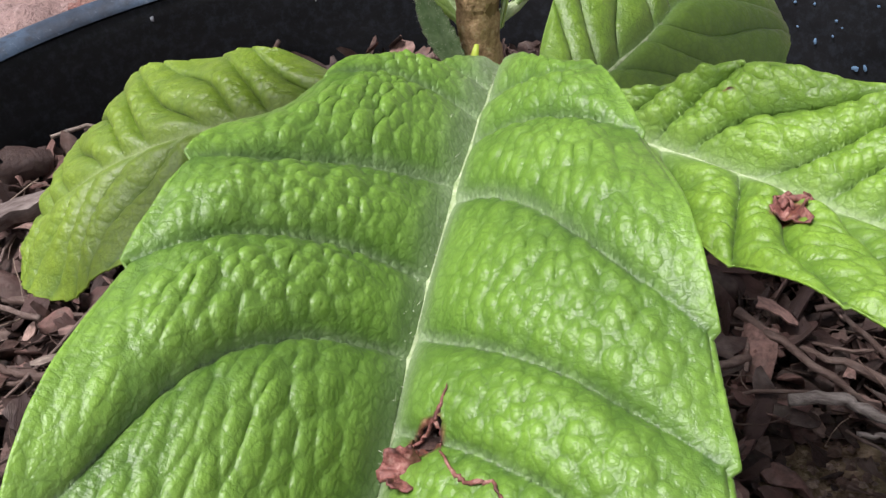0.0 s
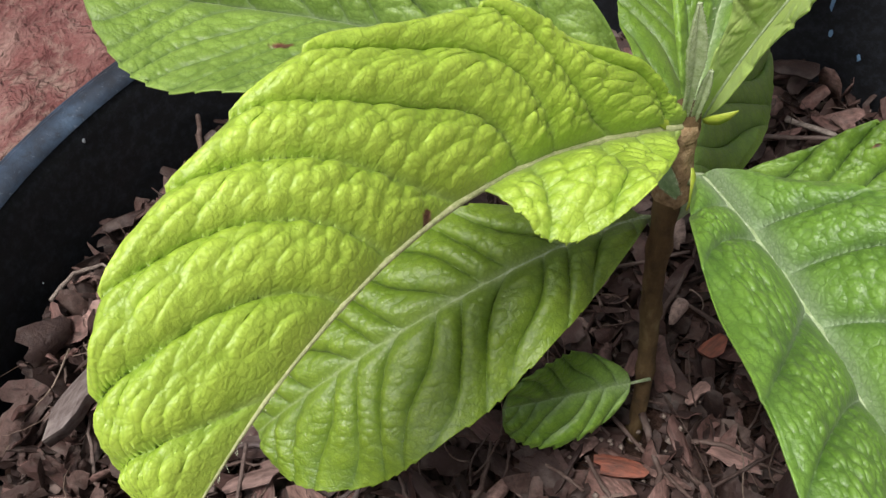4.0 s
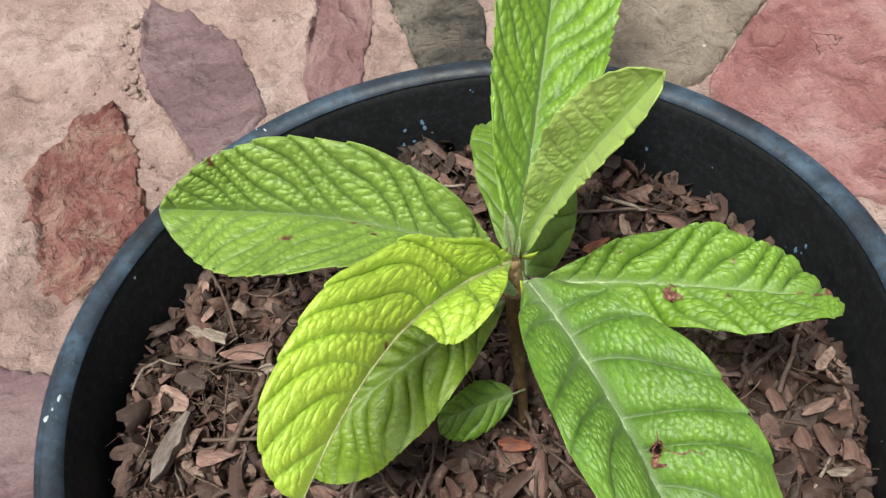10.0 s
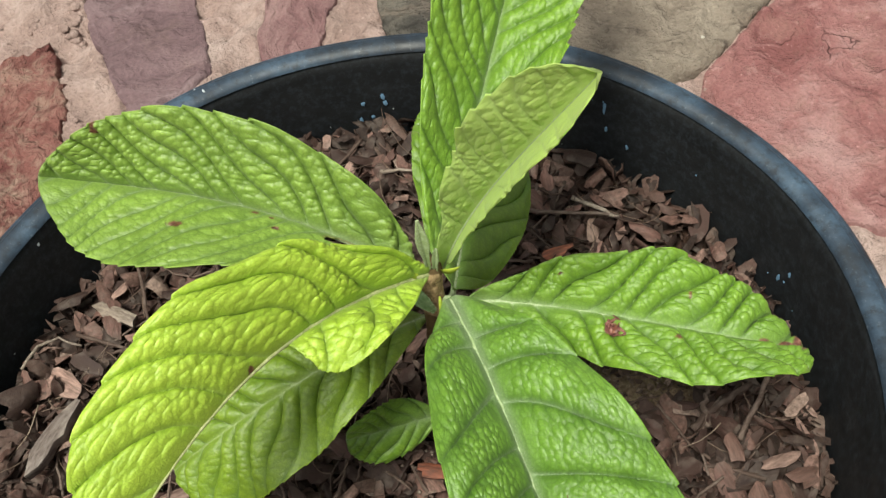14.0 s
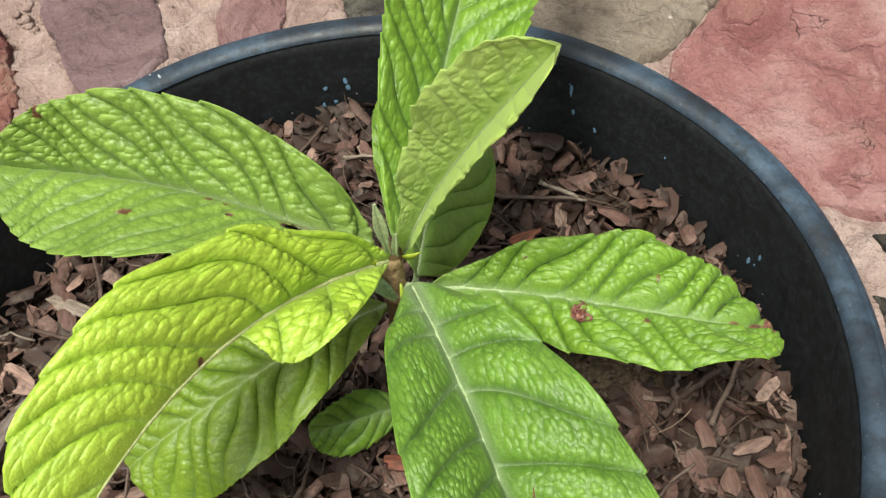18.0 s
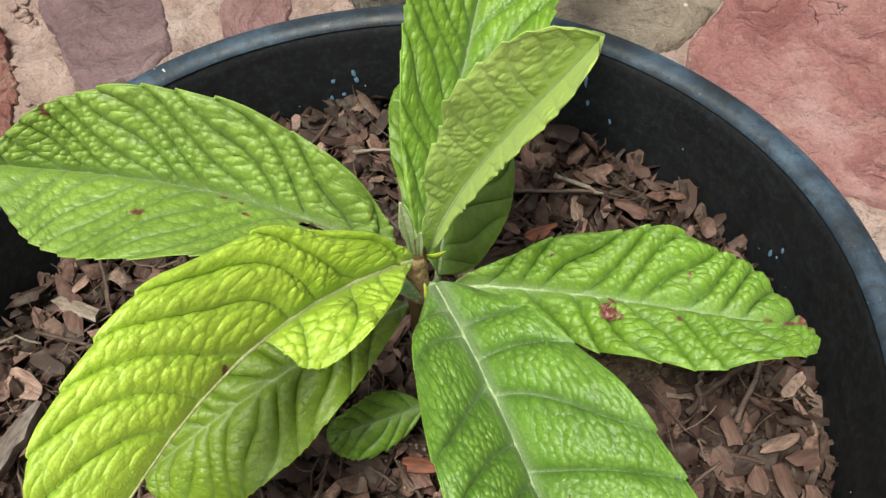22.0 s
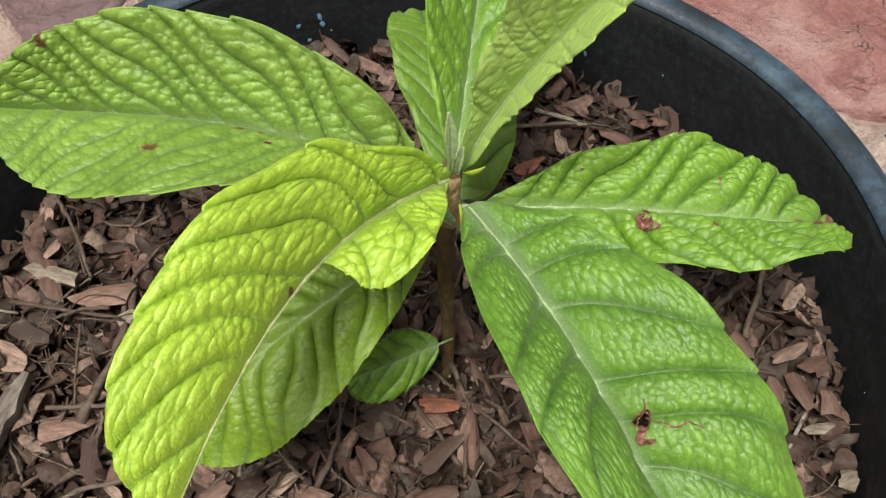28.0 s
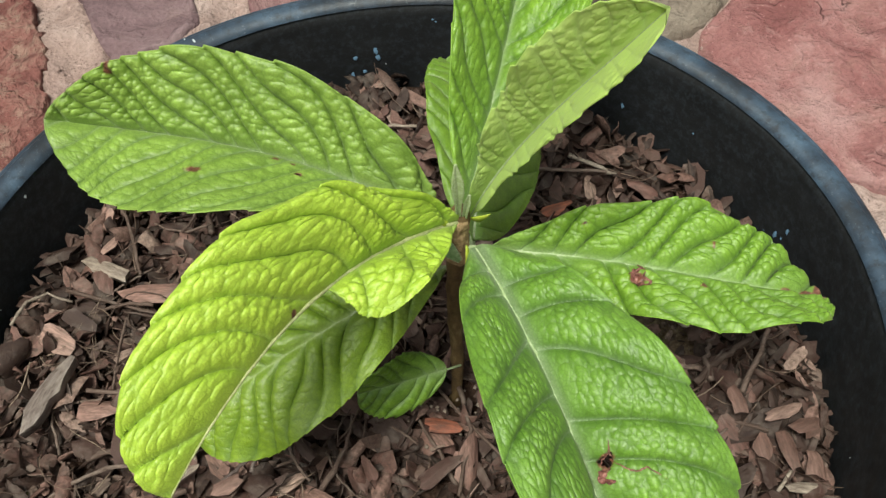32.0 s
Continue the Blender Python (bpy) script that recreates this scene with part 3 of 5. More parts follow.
rng = random.Random(5)
BLUE_DROPS = ((88.8, 0.366, 2.0, 2.6), (88.5, 0.3605, 2.1, 2.8), (92.2, 0.3627, 1.5, 1.7), (93.0, 0.3501, 1.3, 2.8), (91.5, 0.3395, 2.0, 1.8), (90.8, 0.342, 2.0, 2.0), (90.9, 0.352, 1.4, 1.5), (88.5, 0.3425, 0.9, 1.2), (92.9, 0.344, 0.6, 1.0),
              (79.3, 0.3855, 0.9, 1.0), (34.2, 0.363, 0.9, 1.0), (46.8, 0.354, 1.3, 2.0), (50.9, 0.361, 1.2, 2.2), (51.6, 0.375, 1.3, 4.8), (65.1, 0.3635, 1.7, 1.5), (64.1, 0.365, 1.5, 1.4), (70.1, 0.356, 1.2, 1.5), (70.1, 0.369, 1.0, 1.6), (67.5, 0.347, 1.2, 1.2),
              (14.9, 0.349, 1.6, 3.6), (13.3, 0.358, 1.3, 2.4), (13.6, 0.351, 0.7, 1.0))
for a, z, w, h in BLUE_DROPS:
    splash(radians(a), z, 0.001 * w, 0.001 * h, BLUE_PAINT, rng.random())
for a, z in ((58.4, 0.382), (55.9, 0.381), (67.6, 0.377), (73.2, 0.382), (71.1, 0.383), (68.4, 0.379), (64.6, 0.3886), (60.4, 0.386), (56.2, 0.385), (55.6, 0.3875), (54.8, 0.3887), (68.3, 0.373), (72.3, 0.373), (78.8, 0.384), (52.0, 0.379)):
    splash(radians(a), z, rng.uniform(0.0004, 0.0008), rng.uniform(0.0005, 0.0009), BLUE_PAINT, rng.random())
splash(radians(149.5), 0.389, 0.0012, 0.0014, WHITE_PAINT, 3)
splash(radians(87.3), 0.356, 0.0006, 0.0006, WHITE_PAINT, 4)
for k in range(22):
    splash(radians(rng.uniform(0, 360)), rng.uniform(0.335, 0.386), rng.uniform(0.0003, 0.0005), rng.uniform(0.0003, 0.0006), rng.choice((BLUE_PAINT, WHITE_PAINT)), rng.random())


def rim_mark(angle, along, around, w, h, material, seed):
    """A smear of dried paint lying on the rolled rim."""
    rng, n, verts = random.Random(seed), 12, []
    wob = 0.0022 * math.sin(2 * angle + 0.6) + 0.0006 * math.sin(7 * angle)
    for ring, lift in ((1.0, 0.0), (0.55, 0.0005)):
        for i in range(n):
            t = 2 * math.pi * i / n
            k = ring * (rng.uniform(0.6, 1.25) if ring == 1 else 1)
            b, g = radians(around) + k * h * math.sin(t) / 0.0064, angle + (along + k * w * math.cos(t)) / 0.22
            r = 0.2208 + wob + (0.0083 + lift) * math.cos(b)
            verts.append((r * math.cos(g), r * math.sin(g), 0.3937 + (0.0064 + lift) * math.sin(b)))
    faces = [(i, (i + 1) % n, n + (i + 1) % n, n + i) for i in range(n)] + [tuple(range(n, 2 * n))]
    link_part("paint_mark", mesh_of("paint_mark", verts, faces, material), pot, "dried paint smear")


for a, s, b, w, h in ((172.5, 0, 110, 0.0026, 0.0006), (173.5, 0.003, 95, 0.0010, 0.0005), (175.6, 0.0, 75, 0.0018, 0.0013), (116, 0, 100, 0.0006, 0.0013), (116.6, 0.0015, 70, 0.0004, 0.0007)):
    rim_mark(radians(a), s, b, w, h, WHITE_PAINT, a)
for a, b, w, h in ((68.8, 105, 0.0017, 0.0011), (61.9, 120, 0.0009, 0.0014), (74.7, 150, 0.0012, 0.0016), (74.2, 125, 0.0010, 0.0007)):
    rim_mark(radians(a), 0.0, b, w, h, BLUE_PAINT, a)

# ---- mulch ----


def mulch_height(x, y):
    r = math.hypot(x, y)
    return 0.332 - 0.055 * x + 0.006 * noise.noise(Vector((x * 12, y * 12, 0.5))) + 0.012 * (r / 0.2) ** 3


def mulch_bed():
    verts, faces, steps = [(0, 0, mulch_height(0, 0))], [], 64
    rings = [0.2035 * (k + 1) / 24 for k in range(24)]
    for r in rings:
        for i in range(steps):
            a = 2 * math.pi * i / steps
            x, y = r * math.cos(a), r * math.sin(a)
            verts.append((x, y, mulch_height(x, y) - 0.006 + 0.003 * noise.noise(Vector((x * 60, y * 60, 2)))))
    for i in range(steps):
        faces.append((0, 1 + i, 1 + (i + 1) % steps))
    for k in range(len(rings) - 1):
        for i in range(steps):
            j = (i + 1) % steps
            a, b = 1 + k * steps, 1 + (k + 1) * steps
            faces.append((a + i, b + i, b + j, a + j))
    ob = new("mulch_bed", mesh_of("mulch_bed", verts, faces, SOIL))
    return tagged(ob, "dark soil covered with brown bark mulch in the planter", "mulch")


bed = mulch_bed()


def flake(rng, length, width, bend, thick=0.0009, fine=True):
    """A bark flake: broken outline, bent along and across, with a sharp edge and some thickness."""
    n = rng.choice((12, 13, 14)) if fine else rng.choice((7, 8, 9))
    top, turn, jag = [], rng.uniform(0, 6.28), rng.choice((0.10, 0.20, 0.30))
    square, taper = rng.uniform(0.6, 0.98), rng.uniform(0.0, 0.35)
    for i in range(n):
        a = 2 * math.pi * (i + rng.uniform(-0.2, 0.2)) / n
        k = 1 + 0.12 * math.sin(2 * a + turn) + 0.08 * math.sin(3 * a + 2 * turn) + rng.uniform(-jag, jag)
        ca, sa = math.cos(a), math.sin(a)
        top.append((0.5 * length * math.copysign(abs(ca) ** square, ca) * k, 0.5 * width * math.copysign(abs(sa) ** square, sa) * k * (1 - taper * (0.5 + 0.5 * ca))))
    twist, wry = rng.uniform(-0.5, 0.5), rng.uniform(-0.3, 0.3)

    def lift(x, y):
        u, v = 2 * x / length, 2 * y / width
        return bend * width * 0.30 * (1 - v * v) + bend * length * 0.06 * (1 - u * u) + twist * width * 0.2 * u * v + wry * width * 0.15 * u * u * u

    verts = [(x, y, lift(x, y)) for x, y in top]
    faces = []
    if fine:
        verts += [(0.55 * x, 0.55 * y, lift(0.55 * x, 0.55 * y) + rng.uniform(-1, 1) * 0.0004) for x, y in top] + [(0, 0, lift(0, 0))]
        faces += [(i, (i + 1) % n, n + (i + 1) % n, n + i) for i in range(n)] + [(n + i, n + (i + 1) % n, 2 * n) for i in range(n)]
    else:
        verts.append((0, 0, lift(0, 0)))
        faces += [(i, (i + 1) % n, n) for i in range(n)]
    m = len(verts)
    verts += [(x, y, lift(x, y)) for x, y in top] + [(x * 0.96, y * 0.96, lift(x, y) - thick) for x, y in top]
    faces += [(m + n + i, m + n + (i + 1) % n, m + (i + 1) % n, m + i) for i in range(n)]
    faces.append(tuple(range(m + 2 * n - 1, m + n - 1, -1)))
    return verts, faces


def rest_pose(rng, tilt, lift, reach):
    while True:
        x, y = rng.uniform(-reach, reach), rng.uniform(-reach, reach)
        if math.hypot((x - 0.122) / 0.030, (y - 0.020) / 0.022) < 1 and rng.random() < 0.8:
            continue
        if math.hypot(x, y) < reach and math.hypot(x - 0.02, y + 0.005) > 0.012:
            break
    return pose(x, y, mulch_height(x, y) + lift, rng.gauss(0, tilt), rng.gauss(0, tilt), rng.uniform(0, 360))


def litter():
    """The many small scraps under and between the larger flakes, coloured dark for the shade there."""
    rng = random.Random(11)
    verts, faces = [], []
    for k in range(9500):
        size = rng.choice((0.003, 0.004, 0.006, 0.008, 0.012, 0.015, 0.018))
        v, f = flake(rng, size * rng.uniform(0.8, 1.6), size * rng.uniform(0.2, 0.65), rng.uniform(-0.8, 1.1), 0.0005, size > 0.014)
        m = rest_pose(rng, 36, rng.uniform(-0.006, 0.0045), 0.202)
        base = len(verts)
        verts += [m @ Vector(p) for p in v]
        faces += [tuple(base + i for i in face) for face in f]
    ob = link_part("bark_litter", mesh_of("bark_litter", verts, faces, SHADED_LITTER), bed, "small brown bark scraps")
    tagged(ob, kind="stuff")


litter()


def loose_flakes():
    """Curled bark flakes lying one over the other, between the larger ones."""
    rng = random.Random(57)
    verts, faces = [], []
    for k in range(1500):
        ln = rng.choice((0.008, 0.010, 0.012, 0.014, 0.017, 0.020)) * rng.uniform(0.85, 1.2)
        v, f = flake(rng, ln, ln * rng.uniform(0.30, 0.72), rng.uniform(-0.9, 1.9), 0.0005)
        m = rest_pose(rng, 38, rng.uniform(0.001, 0.009), 0.199)
        base = len(verts)
        verts += [m @ Vector(p) for p in v]
        faces += [tuple(base + i for i in face) for face in f]
    tagged(link_part("flake_litter", mesh_of("flake_litter", verts, faces, LOOSE), bed, "curled brown bark flakes"), kind="stuff")


loose_flakes()


def bare_patch():
    """Bare soil showing between the flakes, with a greenish lens glare painted into its colour."""
    verts, faces, n = [], [], 26
    for i in range(n + 1):
        for j in range(n + 1):
            u, v = 2 * i / n - 1, 2 * j / n - 1
            x, y = 0.122 + 0.034 * u, 0.020 + 0.026 * v
            z = mulch_height(x, y) - 0.004 + 0.006 * (1 - min(1, u * u + v * v)) + 0.0030 * noise.fractal(Vector((x * 90, y * 90, 4)), 0.7, 2.0, 4)
            verts.append((x, y, z))
    for i in range(n):
        for j in range(n):
            a = i * (n + 1) + j
            faces.append((a, a + n + 1, a + n + 2, a + 1))
    link_part("bare_soil", mesh_of("bare_soil", verts, faces, GLARE_SOIL), bed, "bare soil with pale green lens glare in its colour")


bare_patch()


def crumbs():
    """Loose crumbs of soil, sand and bark on the bare patch."""
    rng, verts, faces = random.Random(29), [], []
    for k in range(420):
        x, y = rng.gauss(0.124, 0.018), rng.gauss(0.020, 0.015)
        s = rng.choice((0.0005, 0.0007, 0.0009, 0.0013, 0.0018)) * rng.uniform(0.8, 1.3)
        d2 = ((x - 0.122) / 0.034) ** 2 + ((y - 0.020) / 0.026) ** 2
        p, b = Vector((x, y, mulch_height(x, y) - 0.003 + 0.006 * (1 - min(1, d2)) + 0.5 * s)), len(verts)
        for v in ((1, 0, 0), (0.3, 0.9, 0), (-0.8, 0.6, 0), (-0.8, -0.6, 0), (0.3, -0.9, 0), (0, 0, 0.8), (0, 0, -0.8)):
            verts.append(p + Vector(v) * s * rng.uniform(0.6, 1.3))
        faces += [(b + i, b + (i + 1) % 5, b + 5) for i in range(5)] + [(b + (i + 1) % 5, b + i, b + 6) for i in range(5)]
    tagged(link_part("crumb_litter", mesh_of("crumb_litter", verts, faces, FIBRE, False), bed, "loose crumbs of soil and sand"), kind="stuff")


crumbs()
rng = random.Random(23)
FLAKES = []
for k in range(36):
    ln = rng.uniform(0.011, 0.024)
    v, f = flake(rng, ln, ln * rng.uniform(0.34, 0.72), rng.uniform(-0.6, 1.6), 0.0007)
    FLAKES.append(mesh_of("bark_chip", v, f, CHIP))
for k in range(290):
    ob = link_part("bark_chip", FLAKES[k % len(FLAKES)], bed)
    ob.matrix_basis = rest_pose(rng, 26, rng.uniform(0.004, 0.014), 0.193)


def twig(points, r0, r1, material=None, label=""):
    rng2 = random.Random(str(points))
    pts = [Vector(p) for p in points]
    fine = []
    for i in range(len(pts) - 1):
        for k in range(4):
            p = pts[i].lerp(pts[i + 1], k / 4)
            fine.append(p + Vector((rng2.uniform(-1, 1), rng2.uniform(-1, 1), rng2.uniform(-0.5, 0.5))) * r0 * 0.5)
    fine.append(pts[-1])
    radii = [(r0 + (r1 - r0) * i / (len(fine) - 1)) * rng2.uniform(0.85, 1.15) for i in range(len(fine))]
    v, f = tube(fine, radii, 7, 0.12, rng2)
    link_part("twig", mesh_of("twig", v, f, material or TWIG), bed, label)


for k in range(130):
    m = rest_pose(rng, 9, rng.uniform(0.006, 0.013), 0.165)
    ln = rng.uniform(0.02, 0.075)
    c = rng.uniform(-0.15, 0.15) * ln
    twig([m @ Vector((-ln / 2, 0, 0)), m @ Vector((-ln / 6, c, 0.001)), m @ Vector((ln / 6, c, 0)), m @ Vector((ln / 2, 0, 0.001))], rng.choice((0.0005, 0.0007, 0.001, 0.0017)), rng.uniform(0.0004, 0.0008))


def on_mulch(x, y, lift=0.009):
    return (x, y, mulch_height(x, y) + lift)


def lone_flake(x, y, turn, length, width, material, label, seed, lift=0.011, thick=0.0014, bend=0.8):
    rng2 = random.Random(seed)
    v, f = flake(rng2, length, width, bend, thick)
    ob = link_part("bark_chip", mesh_of("bark_chip", v, f, material), bed, label)
    ob.matrix_basis = pose(x, y, mulch_height(x, y) + lift, rng2.uniform(-8, 8), rng2.uniform(-8, 8), turn)


lone_flake(0.0105, -0.026, -15, 0.019, 0.008, RED_CHIP, "brick red bark flake", 1, 0.013)
lone_flake(0.090, 0.092, 12, 0.019, 0.008, RED_CHIP, "brick red bark flake", 2, 0.013)
lone_flake(0.052, 0.020, 40, 0.012, 0.008, RED_CHIP, "pink bark flake", 3, 0.012)
lone_flake(-0.150, 0.079, -30, 0.023, 0.010, PALE_WOOD, "weathered pale wood chip", 4, 0.014, 0.004)
lone_flake(-0.171, 0.006, 62, 0.034, 0.015, GREY_BARK, "grey weathered bark block", 5, 0.014, 0.005)
lone_flake(-0.105, 0.118, -10, 0.026, 0.014, CHIP, "tan bark flake", 6, 0.014)
lone_flake(-0.128, 0.062, -5, 0.030, 0.012, CHIP, "tan bark flake", 7, 0.013)
lone_flake(-0.118, 0.048, 15, 0.010, 0.007, PALE_WOOD, "pale broken chip", 8, 0.014)
lone_flake(0.006, -0.048, 30, 0.026, 0.009, CHIP, "tan bark flake", 9, 0.014)
for pts, r0, r1, mat in ((((-0.004, 0.162), (0.008, 0.1615), (0.021, 0.160)), 0.0012, 0.0009, PALE_WOOD), (((-0.192, 0.046), (-0.187, 0.060), (-0.178, 0.066), (-0.166, 0.061)), 0.0009, 0.0006, PALE_WOOD),
                         (((-0.149, 0.144), (-0.146, 0.122), (-0.141, 0.108), (-0.134, 0.076)), 0.0012, 0.0009, TWIG), (((-0.141, 0.000), (-0.126, 0.027), (-0.117, 0.053), (-0.115, 0.068)), 0.0020, 0.0017, TWIG),
                         (((-0.170, 0.068), (-0.139, 0.056), (-0.112, 0.046)), 0.0010, 0.0008, TWIG), (((0.158, -0.029), (0.172, -0.010), (0.187, 0.009)), 0.0016, 0.0012, TWIG), (((0.138, -0.019), (0.154, -0.009), (0.171, -0.002)), 0.0020, 0.0016, TWIG),
                         (((0.137, -0.106), (0.152, -0.086), (0.170, -0.069)), 0.0010, 0.0008, PALE_WOOD), (((0.021, -0.007), (0.024, -0.029), (0.018, -0.045), (0.013, -0.060)), 0.0013, 0.0009, TWIG), 
                         (((0.094, 0.076), (0.110, 0.083), (0.127, 0.087)), 0.0010, 0.0008, TWIG), (((-0.09, -0.024), (-0.080, -0.010), (-0.071, 0.002)), 0.0014, 0.0012, TWIG), (((-0.155, 0.008), (-0.12, 0.004), (-0.085, 0.012)), 0.0012, 0.0008, TWIG),
                         (((0.062, 0.128), (0.092, 0.120), (0.124, 0.112)), 0.0013, 0.0009, TWIG), (((0.105, 0.128), (0.118, 0.118), (0.130, 0.106)), 0.0014, 0.0010, PALE_WOOD), (((-0.13, 0.128), (-0.105, 0.140), (-0.082, 0.136)), 0.0009, 0.0007, PALE_WOOD)):
    twig([on_mulch(x, y, 0.0125) for x, y in pts], r0, r1, mat)


# curled plates, sticks and broken chips that lie on top
for k, (x, y, turn, ln, wd, mat, label) in enumerate((
        (-0.1122, -0.0282, 18, 0.018, 0.0070, PLATE, "curved brown bark plate"), (-0.1021, -0.0219, 4, 0.014, 0.0055, PLATE, "curved brown bark plate"), (-0.0902, -0.0475, 24, 0.017, 0.0100, PLATE, "broad pinkish bark plate"),
        (-0.0911, -0.0613, -3, 0.018, 0.0090, PLATE, "broad pinkish bark plate"), (-0.0760, -0.0578, 23, 0.017, 0.0056, RED_PLATE, "reddish bark sliver"), (-0.0972, -0.0063, -12, 0.014, 0.0093, PLATE, "broad pinkish bark plate"),
        (-0.0886, -0.0048, 31, 0.009, 0.0065, PLATE, "small curved bark plate"), (-0.1111, -0.0400, 33, 0.018, 0.0050, PALE_WOOD, "ragged pale grey bark sliver"), (-0.0726, -0.0509, 27, 0.023, 0.0075, DARK_PLATE, "dark brown bark plate"),
        (0.1356, 0.0463, -68, 0.020, 0.0090, PLATE, "grey-brown bark plate"), (0.1526, 0.0689, -15, 0.016, 0.0070, RED_PLATE, "reddish bark sliver"), (0.1462, 0.0306, -86, 0.020, 0.0090, PLATE, "grey-brown bark plate"),
        (0.1354, 0.0200, -39, 0.0070, 0.0050, PALE_WOOD, "pale broken chip"), (0.1409, 0.0140, -41, 0.0080, 0.0055, PALE_WOOD, "pale broken chip"), (0.1489, 0.0175, -43, 0.0095, 0.0065, PALE_WOOD, "pale broken chip"), (0.1547, 0.0199, -29, 0.0080, 0.0055, PALE_WOOD, "pale broken chip"),
        (0.1586, -0.0581, -91, 0.013, 0.0089, PLATE, "broad pinkish bark plate"), (0.1692, -0.0626, -92, 0.018, 0.0079, PLATE, "broad pinkish bark plate"), (0.1678, -0.0804, -5, 0.016, 0.0055, PALE_WOOD, "smooth pale grey chip"), (0.1688, -0.1058, 8, 0.012, 0.0083, PALE_WOOD, "smooth pale grey chip"),
        (0.1534, -0.0338, -83, 0.018, 0.0091, PLATE, "curved brown bark plate"), (0.1718, -0.0434, 17, 0.020, 0.0062, PLATE, "tan bark sliver"), (0.1800, -0.0530, 20, 0.014, 0.0095, PLATE, "curved brown bark plate"), (0.1776, -0.0729, -97, 0.014, 0.0078, PLATE, "broad pinkish bark plate"))):
    lone_flake(x, y, turn, ln, wd, mat, label, 70 + k, 0.0135, 0.0010, bend=1.1 if ln > 0.01 else 0.3)
twig([on_mulch(-0.0873, -0.0212, 0.0160), on_mulch(-0.0784, -0.0149, 0.0165), on_mulch(-0.0695, -0.0087, 0.0165)], 0.0037, 0.0034, STICK, "smooth brown stick with broken ends")
twig([on_mulch(-0.0702, -0.0092, 0.0166), on_mulch(-0.0680, -0.0076, 0.0164)], 0.0030, 0.0022, PALE_WOOD, "pale broken end of a stick")
for pts, r0, r1, mat in ((((-0.1178, -0.0146), (-0.1063, -0.0152), (-0.0947, -0.0161)), 0.0010, 0.0011, GREY_TWIG), (((-0.1124, -0.0053), (-0.1016, -0.0101), (-0.092, -0.0151)), 0.0009, 0.0008, GREY_TWIG), (((-0.0798, -0.0408), (-0.0766, -0.0323), (-0.0726, -0.0245)), 0.0010, 0.0008, GREY_TWIG),
                         (((-0.0923, -0.044), (-0.0849, -0.0376), (-0.0772, -0.0312)), 0.0011, 0.0008, GREY_TWIG), (((0.0942, 0.0374), (0.1071, 0.0432), (0.1167, 0.038), (0.1277, 0.0369), (0.1402, 0.0362)), 0.0019, 0.0013, LICHEN_TWIG), (((0.1134, 0.031), (0.1179, 0.0321), (0.1233, 0.033)), 0.0009, 0.0007, LICHEN_TWIG),
                         (((0.1403, 0.0639), (0.1451, 0.0457), (0.1437, 0.031), (0.1384, 0.014)), 0.0012, 0.0010, GREY_TWIG)):
    twig([on_mulch(x, y, 0.0145) for x, y in pts], r0, r1, mat, "grey weathered twig")


def grit():
    """Pale grains of perlite and sand at the foot of the stem."""
    rng2 = random.Random(41)
    verts, faces = [], []
    for k in range(60):
        a, r = rng2.uniform(0, 6.28), abs(rng2.gauss(0, 0.018)) + 0.006
        p = Vector(on_mulch(0.014 + r * math.cos(a), -0.008 + r * math.sin(a), rng2.uniform(0.004, 0.010)))
        s, base = rng2.uniform(0.0006, 0.0016), len(verts)
        for v in ((1, 0, 0), (-1, 0, 0), (0, 1, 0), (0, -1, 0), (0, 0, 1), (0, 0, -1)):
            verts.append(p + Vector(v) * s * rng2.uniform(0.7, 1.3))
        faces += [tuple(base + q for q in t) for t in ((0, 2, 4), (2, 1, 4), (1, 3, 4), (3, 0, 4), (2, 0, 5), (1, 2, 5), (3, 1, 5), (0, 3, 5))]
    tagged(link_part("grit", mesh_of("grit", verts, faces, PALE_WOOD), bed, "pale grains of grit"), kind="stuff")


grit()


def fibres():
    """Fine dry rootlets and bark threads lying loose on the mulch."""
    rng2 = random.Random(91)
    verts, faces = [], []
    for k in range(420):
        m = rest_pose(rng2, 10, rng2.uniform(0.007, 0.016), 0.185)
        ln, bend, r = rng2.uniform(0.012, 0.045), rng2.uniform(-2.6, 2.6), rng2.uniform(0.00018, 0.00045)
        pts, p, a = [], Vector((0, 0, 0)), 0.0
        for i in range(10):
            pts.append(m @ p)
            a += bend / 9 + rng2.uniform(-0.2, 0.2)
            p = p + Vector((math.cos(a), math.sin(a), rng2.uniform(-0.15, 0.15))) * ln / 9
        v, f = tube(pts, [r * (1 - 0.06 * i) for i in range(10)], 5)
        faces += [tuple(len(verts) + i for i in face) for face in f]
        verts += v
    tagged(link_part("rootlet_litter", mesh_of("rootlet_litter", verts, faces, FIBRE), bed, "fine dry rootlets and threads"), kind="stuff")


fibres()

# ---- the plant ----
plant = tagged(new("potted_sapling"), "young leafy sapling with big quilted green leaves, growing in mulch", "plant")
plant.location = (0.019, -0.005, 0.335)
bpy.context.view_layer.update()
PLANT_BASE = plant.matrix_world.inverted()


def plant_part(name, verts, faces, material, label="", parent=None, smooth=True):
    me = mesh_of(name, [PLANT_BASE @ Vector(v) for v in verts], faces, material, smooth)
    return link_part(name, me, parent or plant, label)


